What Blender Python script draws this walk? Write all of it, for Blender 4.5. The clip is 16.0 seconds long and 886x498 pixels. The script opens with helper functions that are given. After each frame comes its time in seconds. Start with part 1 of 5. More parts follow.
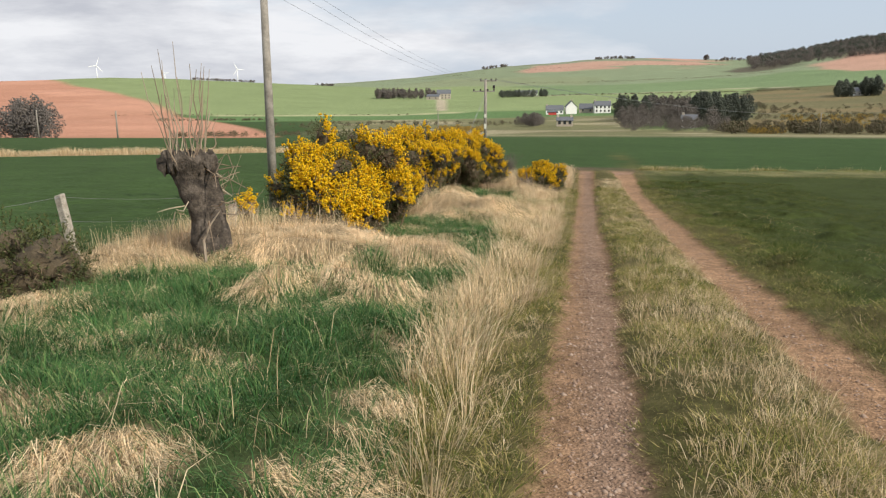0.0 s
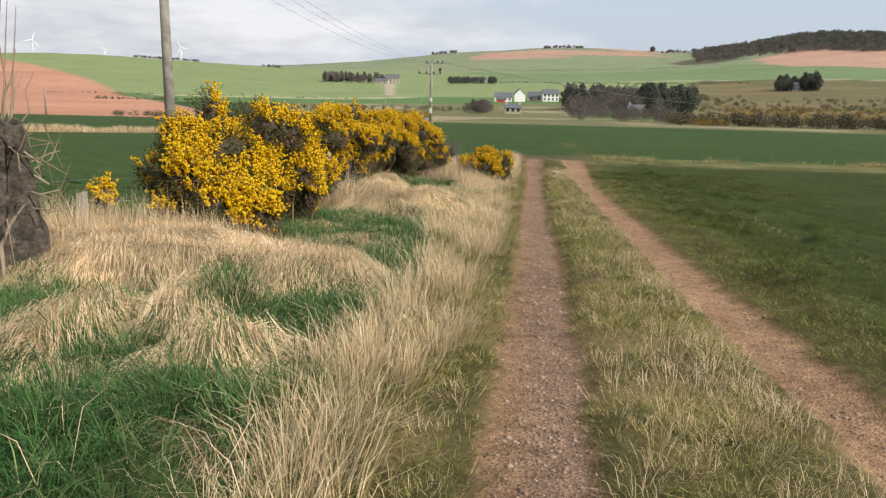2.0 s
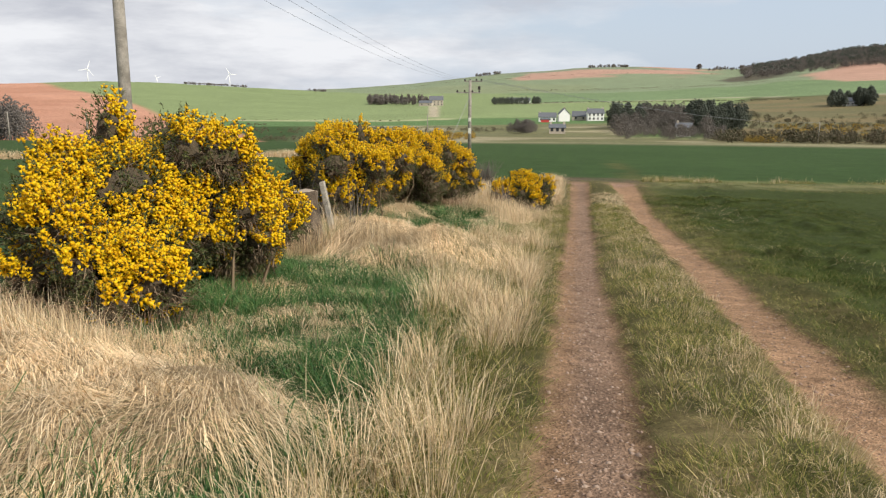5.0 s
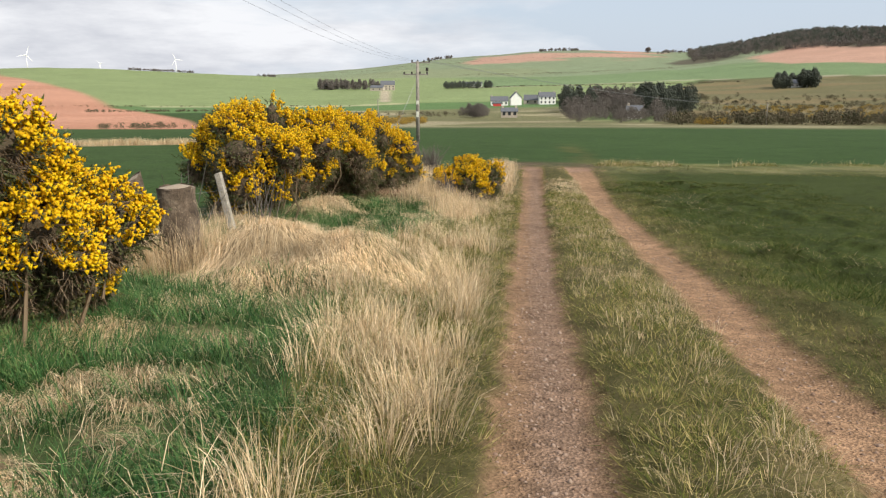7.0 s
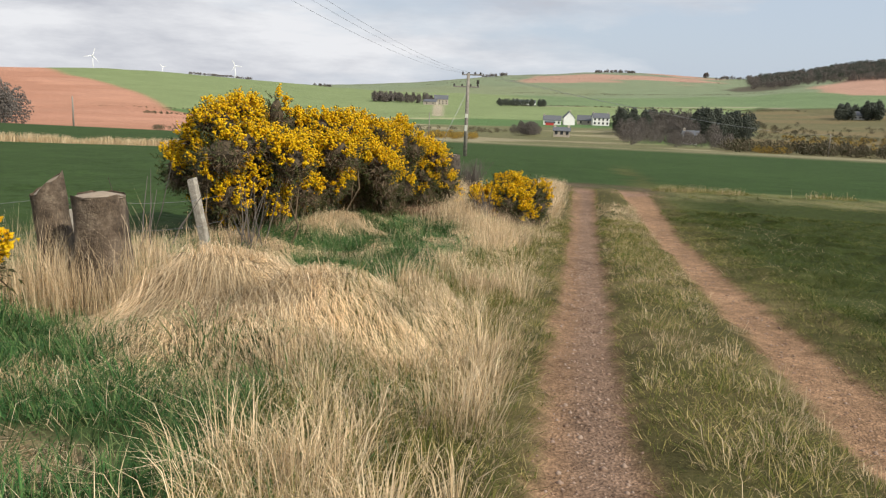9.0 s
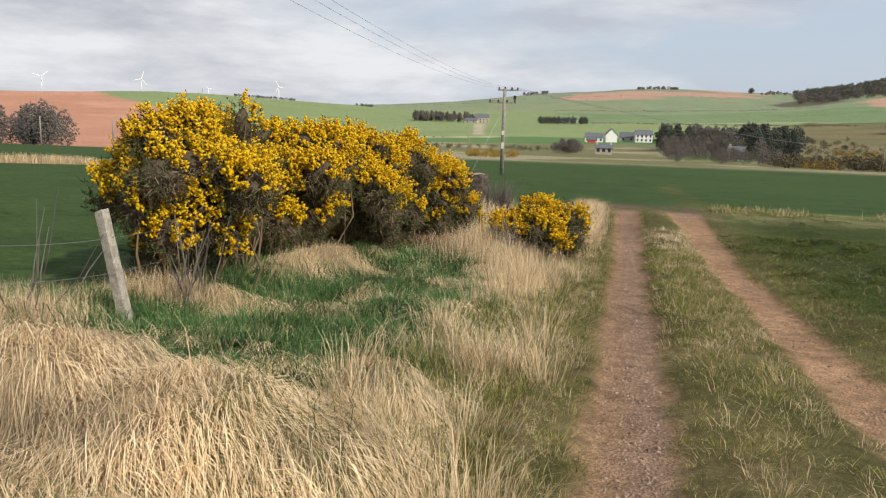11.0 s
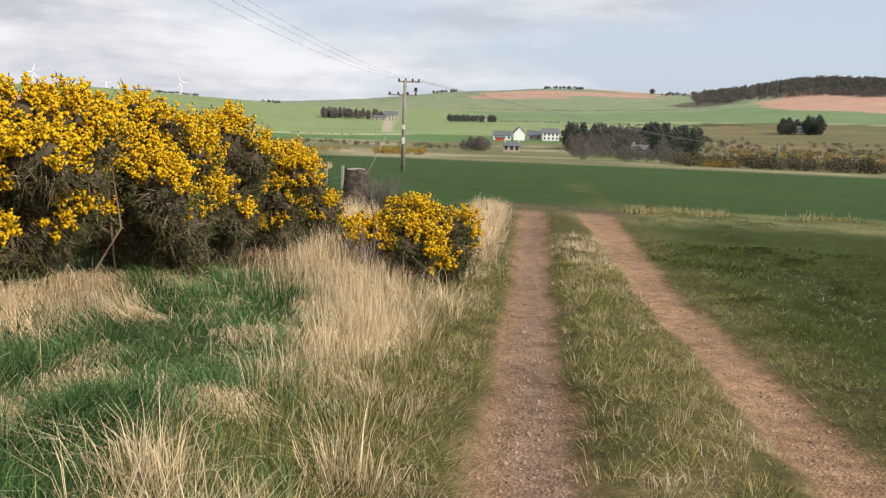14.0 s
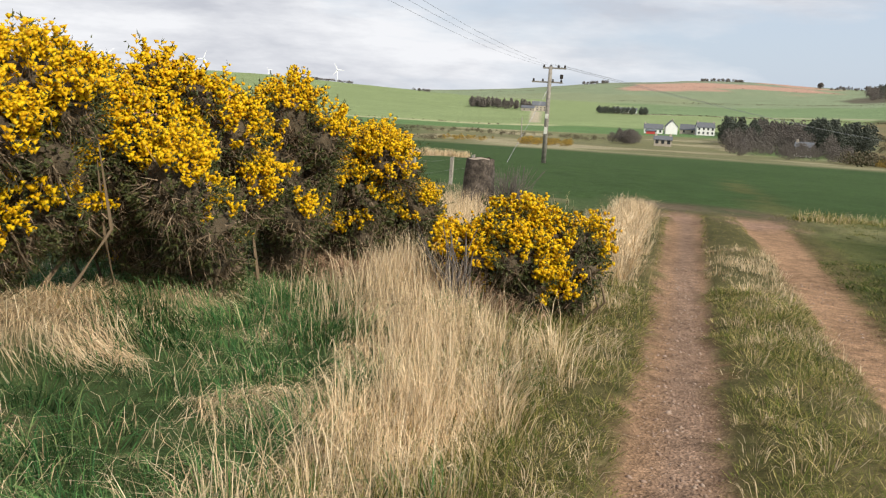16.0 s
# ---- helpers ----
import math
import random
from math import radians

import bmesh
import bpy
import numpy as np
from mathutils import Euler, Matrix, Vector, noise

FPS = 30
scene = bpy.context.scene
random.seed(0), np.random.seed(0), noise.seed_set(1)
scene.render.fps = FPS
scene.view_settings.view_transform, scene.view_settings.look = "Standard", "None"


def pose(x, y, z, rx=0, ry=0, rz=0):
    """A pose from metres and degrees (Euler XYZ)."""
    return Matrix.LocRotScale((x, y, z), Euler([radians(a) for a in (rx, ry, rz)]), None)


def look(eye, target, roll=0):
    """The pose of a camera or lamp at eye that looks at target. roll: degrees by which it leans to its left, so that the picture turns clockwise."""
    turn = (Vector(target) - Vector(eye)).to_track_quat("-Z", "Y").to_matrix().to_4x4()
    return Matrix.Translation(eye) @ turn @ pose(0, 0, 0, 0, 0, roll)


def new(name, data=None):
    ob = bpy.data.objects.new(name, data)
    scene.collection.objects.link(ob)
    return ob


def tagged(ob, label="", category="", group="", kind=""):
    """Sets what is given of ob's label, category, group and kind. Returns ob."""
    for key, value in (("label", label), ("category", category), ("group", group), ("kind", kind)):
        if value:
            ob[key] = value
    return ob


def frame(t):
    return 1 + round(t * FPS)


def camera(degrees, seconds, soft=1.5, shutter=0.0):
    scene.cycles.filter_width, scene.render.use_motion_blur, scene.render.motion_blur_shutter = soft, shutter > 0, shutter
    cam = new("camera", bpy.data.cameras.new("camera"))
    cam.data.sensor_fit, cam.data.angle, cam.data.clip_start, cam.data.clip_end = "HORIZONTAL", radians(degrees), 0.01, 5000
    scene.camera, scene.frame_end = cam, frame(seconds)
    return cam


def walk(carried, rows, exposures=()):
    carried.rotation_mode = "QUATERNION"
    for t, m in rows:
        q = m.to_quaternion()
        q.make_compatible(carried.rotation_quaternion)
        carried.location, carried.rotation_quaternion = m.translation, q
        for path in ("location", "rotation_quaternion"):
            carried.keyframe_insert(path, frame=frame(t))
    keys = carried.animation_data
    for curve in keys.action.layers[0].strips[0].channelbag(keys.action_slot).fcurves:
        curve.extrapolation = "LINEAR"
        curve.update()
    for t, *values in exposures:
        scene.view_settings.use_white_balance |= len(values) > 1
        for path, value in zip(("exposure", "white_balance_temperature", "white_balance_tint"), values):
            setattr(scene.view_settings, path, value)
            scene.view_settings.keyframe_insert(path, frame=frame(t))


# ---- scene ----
cam = camera(57.1, 16.0, 1.25)
METRES, EYE, TILT, LEAN, TURN = 20.3, 1.5, 0.0, 0.0, 9.8
ROWS = [
    (0.0, 0.0, 0.0, 0.0, -0.06, -12.15, 0.3),
    (0.5, 0.0052, 0.0327, -0.0035, -1.31, -11.76, 0.34),
    (1.0, 0.0081, 0.0645, -0.008, -2.4, -12.22, -0.95),
    (1.5, 0.0145, 0.0963, -0.0121, -2.66, -12.97, -0.49),
    (2.0, 0.0209, 0.1259, -0.015, -3.53, -13.11, -1.24),
    (2.5, 0.0292, 0.1566, -0.0185, -4.74, -11.95, -1.84),
    (3.0, 0.0363, 0.1872, -0.0195, -3.66, -11.28, -0.27),
    (5.5, 0.057, 0.336, -0.0336, -0.26, -12.07, -0.35),
    (6.0, 0.0631, 0.3679, -0.0371, -2.94, -12.89, 1.11),
    (6.5, 0.0693, 0.3992, -0.0386, -3.64, -12.82, 1.76),
    (7.0, 0.0744, 0.429, -0.0418, -3.82, -12.72, 0.08),
    (7.5, 0.0833, 0.4616, -0.0432, -2.76, -12.12, 1.27),
    (8.0, 0.0861, 0.4923, -0.0472, -0.91, -11.29, -1.54),
    (10.5, 0.1089, 0.6462, -0.0635, 0.66, -12.43, -2.77),
    (11.0, 0.1147, 0.6782, -0.0651, 2.79, -10.52, -1.56),
    (11.5, 0.1199, 0.7108, -0.069, 1.59, -12.36, -0.11),
    (12.0, 0.1272, 0.7417, -0.0716, 0.84, -12.52, -0.04),
    (12.5, 0.131, 0.7701, -0.075, -0.71, -12.02, -1.84),
    (13.0, 0.1383, 0.7972, -0.078, -2.8, -10.99, -1.85),
    (13.5, 0.1446, 0.8285, -0.0807, -3.05, -10.17, -2.22),
    (14.0, 0.151, 0.8564, -0.0831, -3.46, -10.47, -2.19),
    (14.5, 0.1584, 0.8889, -0.084, -2.45, -10.47, -0.55),
    (15.0, 0.161, 0.9179, -0.0859, 0.42, -10.51, -1.3),
    (15.5, 0.1652, 0.9486, -0.089, 7.39, -10.2, -2.72),
    (16.0, 0.1689, 0.9791, -0.0926, 6.83, -11.61, -3.01),
]
walk(cam, [(t, pose(0, 0, EYE, TILT, LEAN, TURN) @ pose(METRES * x, METRES * y, METRES * z, 90 + pitch, roll, yaw)) for t, x, y, z, yaw, pitch, roll in ROWS],
     [(0.0, 0.0), (5.5, 0.02), (6.5, 0.09), (7.0, 0.09), (8.0, 0.0), (10.5, -0.09), (11.5, -0.09), (12.5, 0.02), (13.0, 0.06), (14.0, 0.04), (16.0, 0.05)])

# ---- light ----
SUN = Vector((0.70, -0.40, 0.64)).normalized()
sun = new("sun", bpy.data.lights.new("sun", "SUN"))
sun.data.energy, sun.data.angle, sun.data.color = 5.0, radians(1.2), (1.0, 0.93, 0.80)
sun.matrix_world = look(SUN * 60, (0, 0, 0))

world = bpy.data.worlds.new("sky")
scene.world = world
world.use_nodes = True
wt = world.node_tree
wt.nodes.clear()


def wnode(kind, **values):
    n = wt.nodes.new(kind)
    for key, value in values.items():
        n.inputs[key].default_value = value
    return n


sky = wnode("ShaderNodeTexSky")
sky.sky_type, sky.sun_disc = "NISHITA", False
sky.sun_elevation, sky.sun_rotation = math.asin(SUN.z), math.atan2(SUN.x, SUN.y)
coord = wnode("ShaderNodeTexCoord")
stretch = wnode("ShaderNodeMapping", Scale=(1.6, 1.6, 7.0), Rotation=(0.0, 0.06, 0.35), Location=(0.3, 0.9, 0.0))
wt.links.new(coord.outputs["Generated"], stretch.inputs["Vector"])
cloud = wnode("ShaderNodeTexNoise", Scale=1.5, Detail=9.0, Roughness=0.56, Distortion=0.35)
wt.links.new(stretch.outputs[0], cloud.inputs["Vector"])
# cover: thick cloud to the west (-x), thinning to a hazy blue in the east
sep = wnode("ShaderNodeSeparateXYZ")
wt.links.new(coord.outputs["Generated"], sep.inputs[0])
cover = wnode("ShaderNodeMath")
cover.operation = "MULTIPLY_ADD"
cover.inputs[1].default_value = -0.42
wt.links.new(sep.outputs["X"], cover.inputs[0])
wt.links.new(cloud.outputs["Fac"], cover.inputs[2])
ramp = wnode("ShaderNodeValToRGB")
ramp.color_ramp.elements[0].position, ramp.color_ramp.elements[1].position = 0.47, 0.66
wt.links.new(cover.outputs[0], ramp.inputs[0])
shade = wnode("ShaderNodeTexNoise", Scale=2.6, Detail=7.0, Roughness=0.6)
wt.links.new(stretch.outputs[0], shade.inputs["Vector"])
white = wnode("ShaderNodeValToRGB")
white.color_ramp.elements[0].position, white.color_ramp.elements[1].position = 0.36, 0.62
white.color_ramp.elements[0].color, white.color_ramp.elements[1].color = (0.56, 0.58, 0.64, 1), (0.88, 0.89, 0.92, 1)
wt.links.new(shade.outputs["Fac"], white.inputs[0])
veil = wnode("ShaderNodeMix")
veil.data_type = "RGBA"
veil.inputs[0].default_value = 0.8
lift = wnode("ShaderNodeMix")
lift.data_type = "RGBA"
SKY_GAIN = 10.0
pale = wnode("ShaderNodeRGB")
pale.outputs[0].default_value = (0.60 * SKY_GAIN, 0.69 * SKY_GAIN, 0.82 * SKY_GAIN, 1)
gain = wnode("ShaderNodeVectorMath")
gain.operation = "SCALE"
gain.inputs["Scale"].default_value = SKY_GAIN
wt.links.new(white.outputs[0], gain.inputs[0])
wt.links.new(sky.outputs[0], veil.inputs["A"])
wt.links.new(pale.outputs[0], veil.inputs["B"])
wt.links.new(ramp.outputs[0], lift.inputs["Factor"])
wt.links.new(veil.outputs["Result"], lift.inputs["A"])
wt.links.new(gain.outputs[0], lift.inputs["B"])
back = wnode("ShaderNodeBackground", Strength=0.1)
wt.links.new(lift.outputs["Result"], back.inputs["Color"])
wt.links.new(back.outputs[0], wnode("ShaderNodeOutputWorld").inputs[0])


# ---- materials ----
def material(name, colors, rough=0.85, scale=6.0, detail=6.0, bump=0.3, bump_scale=None, metal=0.0, through_light=0.0,
             by="noise", fine=0.0, attribute=None, gloss=0.3):
    """A procedural material: colours over noise, or over the random number of each island or object, with fine relief."""
    m = bpy.data.materials.new(name)
    m.use_nodes = True
    nt = m.node_tree
    bsdf, out = nt.nodes["Principled BSDF"], nt.nodes["Material Output"]
    bsdf.inputs["Roughness"].default_value = rough
    bsdf.inputs["Metallic"].default_value = metal
    bsdf.inputs["Specular IOR Level"].default_value = gloss

    def node(kind, **values):
        n = nt.nodes.new(kind)
        for key, value in values.items():
            n.inputs[key].default_value = value
        return n

    pos = node("ShaderNodeNewGeometry")
    if by == "noise":
        src = node("ShaderNodeTexNoise", Scale=scale, Detail=detail, Roughness=0.62)
        nt.links.new(pos.outputs["Position"], src.inputs["Vector"])
        value = src.outputs["Fac"]
    elif by == "object":
        value = node("ShaderNodeObjectInfo").outputs["Random"]
    else:
        value = pos.outputs["Random Per Island"]
    cr = node("ShaderNodeValToRGB")
    lo, hi = (0.32, 0.68) if by == "noise" else (0.0, 1.0)
    while len(cr.color_ramp.elements) < len(colors):
        cr.color_ramp.elements.new(0.5)
    for i, c in enumerate(colors):
        cr.color_ramp.elements[i].position = lo + (hi - lo) * i / max(1, len(colors) - 1)
    for i, c in enumerate(colors):
        cr.color_ramp.elements[i].color = (*c, 1)
    nt.links.new(value, cr.inputs[0])
    color = cr.outputs[0]
    if fine:
        grain = node("ShaderNodeTexNoise", Scale=fine, Detail=4.0)
        nt.links.new(pos.outputs["Position"], grain.inputs["Vector"])
        span = node("ShaderNodeMapRange")
        span.inputs["From Min"].default_value, span.inputs["From Max"].default_value = 0.3, 0.7
        span.inputs["To Min"].default_value, span.inputs["To Max"].default_value = 0.7, 1.3
        nt.links.new(grain.outputs["Fac"], span.inputs["Value"])
        mul = node("ShaderNodeVectorMath")
        mul.operation = "MULTIPLY"
        nt.links.new(color, mul.inputs[0])
        nt.links.new(span.outputs[0], mul.inputs[1])
        color = mul.outputs[0]
    if attribute:
        at = node("ShaderNodeAttribute")
        at.attribute_name = attribute
        mul = node("ShaderNodeVectorMath")
        mul.operation = "MULTIPLY"
        nt.links.new(color, mul.inputs[0])
        nt.links.new(at.outputs["Color"], mul.inputs[1])
        color = mul.outputs[0]
    nt.links.new(color, bsdf.inputs["Base Color"])
    if bump:
        rel = node("ShaderNodeTexNoise", Scale=bump_scale or scale * 6, Detail=6.0, Roughness=0.65)
        nt.links.new(pos.outputs["Position"], rel.inputs["Vector"])
        bn = node("ShaderNodeBump", Strength=bump, Distance=0.02)
        nt.links.new(rel.outputs["Fac"], bn.inputs["Height"])
        nt.links.new(bn.outputs[0], bsdf.inputs["Normal"])
    if through_light:
        tr = node("ShaderNodeBsdfTranslucent")
        nt.links.new(color, tr.inputs["Color"])
        mix = node("ShaderNodeMixShader", Fac=through_light)
        nt.links.new(bsdf.outputs[0], mix.inputs[1])
        nt.links.new(tr.outputs[0], mix.inputs[2])
        nt.links.new(mix.outputs[0], out.inputs["Surface"])
    return m


def ground_material():
    """Soil, grass and fields: the colour of each patch of land, broken up at three scales, with gravel relief in the ruts."""
    m = bpy.data.materials.new("land")
    m.use_nodes = True
    nt = m.node_tree
    bsdf = nt.nodes["Principled BSDF"]
    bsdf.inputs["Roughness"].default_value = 0.95
    bsdf.inputs["Specular IOR Level"].default_value = 0.06

    def node(kind, **values):
        n = nt.nodes.new(kind)
        for key, value in values.items():
            n.inputs[key].default_value = value
        return n

    pos = node("ShaderNodeNewGeometry")
    land = node("ShaderNodeAttribute")
    land.attribute_name = "land"
    color = land.outputs["Color"]
    for scale, low, high in ((45.0, 0.62, 1.38), (6.0, 0.62, 1.38), (0.5, 0.78, 1.22), (0.02, 0.88, 1.12)):
        n = node("ShaderNodeTexNoise", Scale=scale, Detail=5.0, Roughness=0.65)
        nt.links.new(pos.outputs["Position"], n.inputs["Vector"])
        r = node("ShaderNodeMapRange")
        r.inputs["From Min"].default_value, r.inputs["From Max"].default_value = 0.28, 0.72
        r.inputs["To Min"].default_value, r.inputs["To Max"].default_value = low, high
        nt.links.new(n.outputs["Fac"], r.inputs["Value"])
        mul = node("ShaderNodeVectorMath")
        mul.operation = "MULTIPLY"
        nt.links.new(color, mul.inputs[0])
        nt.links.new(r.outputs[0], mul.inputs[1])
        color = mul.outputs[0]
    # small stones set in the ruts
    stone = node("ShaderNodeTexVoronoi", Scale=55.0)
    nt.links.new(pos.outputs["Position"], stone.inputs["Vector"])
    grit = node("ShaderNodeAttribute")
    grit.attribute_name = "grit"
    tint = node("ShaderNodeMapRange")
    tint.inputs["To Min"].default_value, tint.inputs["To Max"].default_value = 0.72, 1.3
    nt.links.new(stone.outputs["Color"], tint.inputs["Value"])
    pebble = node("ShaderNodeVectorMath")
    pebble.operation = "MULTIPLY"
    nt.links.new(color, pebble.inputs[0])
    nt.links.new(tint.outputs[0], pebble.inputs[1])
    mix = node("ShaderNodeMix")
    mix.data_type = "RGBA"
    nt.links.new(grit.outputs["Fac"], mix.inputs["Factor"])
    nt.links.new(color, mix.inputs["A"])
    nt.links.new(pebble.outputs[0], mix.inputs["B"])
    nt.links.new(mix.outputs["Result"], bsdf.inputs["Base Color"])
    rel = node("ShaderNodeTexNoise", Scale=38.0, Detail=7.0, Roughness=0.7)
    nt.links.new(pos.outputs["Position"], rel.inputs["Vector"])
    add = node("ShaderNodeMath")
    add.operation = "MULTIPLY_ADD"
    nt.links.new(stone.outputs["Distance"], add.inputs[0])
    nt.links.new(grit.outputs["Fac"], add.inputs[1])
    nt.links.new(rel.outputs["Fac"], add.inputs[2])
    bn = node("ShaderNodeBump", Strength=0.6, Distance=0.03)
    nt.links.new(add.outputs[0], bn.inputs["Height"])
    nt.links.new(bn.outputs[0], bsdf.inputs["Normal"])
    return m


LAND = ground_material()
LUSH = material("lush_grass", [(0.028, 0.088, 0.027), (0.052, 0.134, 0.041), (0.090, 0.188, 0.054), (0.22, 0.26, 0.105)], 0.55, by="island", bump=0, through_light=0.3, attribute="tone", gloss=0.12)
STRAW = material("straw", [(0.44, 0.32, 0.185), (0.62, 0.465, 0.28), (0.74, 0.575, 0.37), (0.82, 0.68, 0.47)], 0.7, by="island", bump=0, through_light=0.25, attribute="tone", gloss=0.06)
BRACKEN = material("dead_bracken", [(0.20, 0.12, 0.075), (0.30, 0.19, 0.12), (0.40, 0.28, 0.18)], 0.8, by="island", bump=0, through_light=0.15, attribute="tone", gloss=0.06)
VERGE = material("verge_grass", [(0.050, 0.078, 0.016), (0.098, 0.124, 0.026), (0.175, 0.175, 0.042), (0.30, 0.25, 0.085), (0.55, 0.44, 0.22)], 0.65, by="island", bump=0, through_light=0.3, attribute="tone", gloss=0.06)
SWARD = material("field_grass", [(0.026, 0.046, 0.010), (0.050, 0.076, 0.016), (0.085, 0.108, 0.026), (0.21, 0.19, 0.07)], 0.6, by="island", bump=0, through_light=0.3, attribute="tone", gloss=0.06)
SPINE = material("gorse_spines", [(0.034, 0.046, 0.014), (0.068, 0.080, 0.024), (0.125, 0.125, 0.042)], 0.6, by="island", bump=0, through_light=0.15)
FLOWER = material("gorse_flowers", [(0.74, 0.40, 0.004), (0.90, 0.56, 0.006), (0.94, 0.66, 0.012)], 0.55, by="island", bump=0, through_light=0.3)
TWIG = material("gorse_twigs", [(0.085, 0.060, 0.036), (0.16, 0.115, 0.070), (0.28, 0.205, 0.135)], 0.85, by="island", bump=0)
# dark brown of the shell that stands in for shade inside the gorse
CORE = material("gorse_shade_shell", [(0.055, 0.042, 0.025), (0.105, 0.080, 0.050)], 0.95, scale=9, bump=0.8)
BARK = material("willow_bark", [(0.026, 0.021, 0.017), (0.075, 0.06, 0.047), (0.16, 0.13, 0.105)], 0.9, scale=9, bump=0.9, bump_scale=34, fine=40)
STUMPWOOD = material("stump_wood", [(0.055, 0.040, 0.028), (0.115, 0.085, 0.060), (0.20, 0.155, 0.112)], 0.9, scale=7, bump=0.9, bump_scale=30, fine=45)
SHOOT = material("willow_shoots", [(0.16, 0.115, 0.08), (0.27, 0.20, 0.14), (0.34, 0.28, 0.2)], 0.7, by="object", bump=0)
WEATHERED = material("weathered_wood", [(0.22, 0.19, 0.155), (0.33, 0.295, 0.245), (0.42, 0.38, 0.32)], 0.85, scale=14, bump=0.5, bump_scale=60, fine=70)
POLE = material("pole_wood", [(0.17, 0.15, 0.125), (0.25, 0.225, 0.19), (0.32, 0.29, 0.25)], 0.8, scale=5, bump=0.35, bump_scale=50, fine=60)
CUT = material("sawn_wood", [(0.24, 0.19, 0.14), (0.36, 0.29, 0.22)], 0.85, scale=16, bump=0.4)
STEEL = material("galvanised_steel", [(0.30, 0.31, 0.32), (0.40, 0.41, 0.42)], 0.5, scale=20, bump=0, metal=0.6)
GLAZED = material("glazed_insulator", [(0.025, 0.02, 0.018), (0.045, 0.035, 0.03)], 0.25, scale=20, bump=0)
WIRE = material("wire", [(0.17, 0.17, 0.18), (0.23, 0.23, 0.24)], 0.5, scale=3, bump=0, metal=0.5)
PLATE = material("pole_notice", [(0.62, 0.60, 0.52), (0.72, 0.70, 0.6)], 0.5, scale=30, bump=0)
PEBBLE = material("pebbles", [(0.16, 0.105, 0.075), (0.24, 0.16, 0.115), (0.29, 0.205, 0.155), (0.33, 0.25, 0.195)], 0.85, by="island", bump=0, gloss=0.08)
RENDERED = material("white_render", [(0.70, 0.69, 0.66), (0.80, 0.79, 0.76)], 0.8, scale=1.2, bump=0.1)
SLATE = material("slate", [(0.085, 0.09, 0.10), (0.14, 0.145, 0.16)], 0.6, scale=1.5, bump=0.2)
SANDSTONE = material("sandstone", [(0.36, 0.31, 0.25), (0.46, 0.40, 0.33)], 0.85, scale=1.0, bump=0.2)
REDPAINT = material("red_paint", [(0.45, 0.05, 0.05), (0.52, 0.07, 0.06)], 0.5, scale=1.0, bump=0)
PANE = material("window_glass", [(0.03, 0.035, 0.04), (0.05, 0.055, 0.06)], 0.1, scale=1.0, bump=0)
TURBINE = material("turbine_white", [(0.80, 0.80, 0.80), (0.86, 0.86, 0.86)], 0.4, scale=0.5, bump=0)
# the two tree colours are raised to carry distance haze
CONIFER = material("conifer", [(0.050, 0.060, 0.046), (0.066, 0.076, 0.056), (0.082, 0.090, 0.068)], 0.8, by="island", bump=0)
BARE = material("bare_branches", [(0.105, 0.090, 0.079), (0.130, 0.112, 0.098), (0.155, 0.134, 0.117)], 0.9, by="island", bump=0)
SHRUB = material("far_shrubs", [(0.055, 0.060, 0.028), (0.10, 0.085, 0.05), (0.15, 0.12, 0.075)], 0.9, by="island", bump=0)
FARGORSE = material("far_gorse", [(0.10, 0.085, 0.035), (0.28, 0.18, 0.035), (0.42, 0.27, 0.035)], 0.8, by="island", bump=0)

# ---- land ----
R = np.random.default_rng(7)


def lattice(ix, iy, seed):
    h = np.sin(ix * 127.1 + iy * 311.7 + seed * 74.7) * 43758.5453
    return h - np.floor(h)


def soft_noise(x, y, seed=0):
    """Smooth random numbers from 0 to 1 over the plane."""
    ix, iy = np.floor(x), np.floor(y)
    fx, fy = x - ix, y - iy
    fx, fy = fx * fx * (3 - 2 * fx), fy * fy * (3 - 2 * fy)
    a, b = lattice(ix, iy, seed), lattice(ix + 1, iy, seed)
    c, d = lattice(ix, iy + 1, seed), lattice(ix + 1, iy + 1, seed)
    return (a * (1 - fx) + b * fx) * (1 - fy) + (c * (1 - fx) + d * fx) * fy


def fbm(x, y, seed=0, octaves=3):
    return sum(soft_noise(x * 2**i, y * 2**i, seed + i) / 2**i for i in range(octaves)) / sum(1 / 2**i for i in range(octaves))


def step(a, b, v):
    t = np.clip((v - a) / (b - a), 0, 1)
    return t * t * (3 - 2 * t)


def band(v, a, b, soft):
    return step(a - soft, a + soft, v) * (1 - step(b - soft, b + soft, v))


# the hills: height by bearing from the track's start (degrees east of north, +y) and by distance
BEARINGS = [-51.1, -38.0, -31.6, -21.5, -13.0, -5.2, 2.5, 9.7, 18.5, 32.3]
HILLS = {
    200: [-10.4, -12.4, -13.0, -13.5, -13.5, -13.4, -13.1, -12.7, -12.2, -10.6],
    350: [-16.6, -19.2, -19.9, -20.5, -19.8, -20.0, -19.9, -20.0, -18.9, -16.2],
    550: [-19.9, -23.5, -23.9, -25.4, -26.0, -25.3, -24.0, -23.5, -21.7, -18.0],
    900: [-17.6, -18.1, -17.5, -21.8, -25.4, -25.4, -22.5, -21.1, -16.2, -10.2],
    1500: [-7.8, -7.3, -3.2, -13.7, -22.2, -20.2, -16.9, -6.9, 11.6, 19.1],
    2500: [-26.5, -27.9, -26.5, -32.1, -13.1, 21.5, 42.0, 35.8, 89.5, 92.1],
    4000: [-63, -80, -75, -70, -48, 2, 25, 21, 87, 88],
}


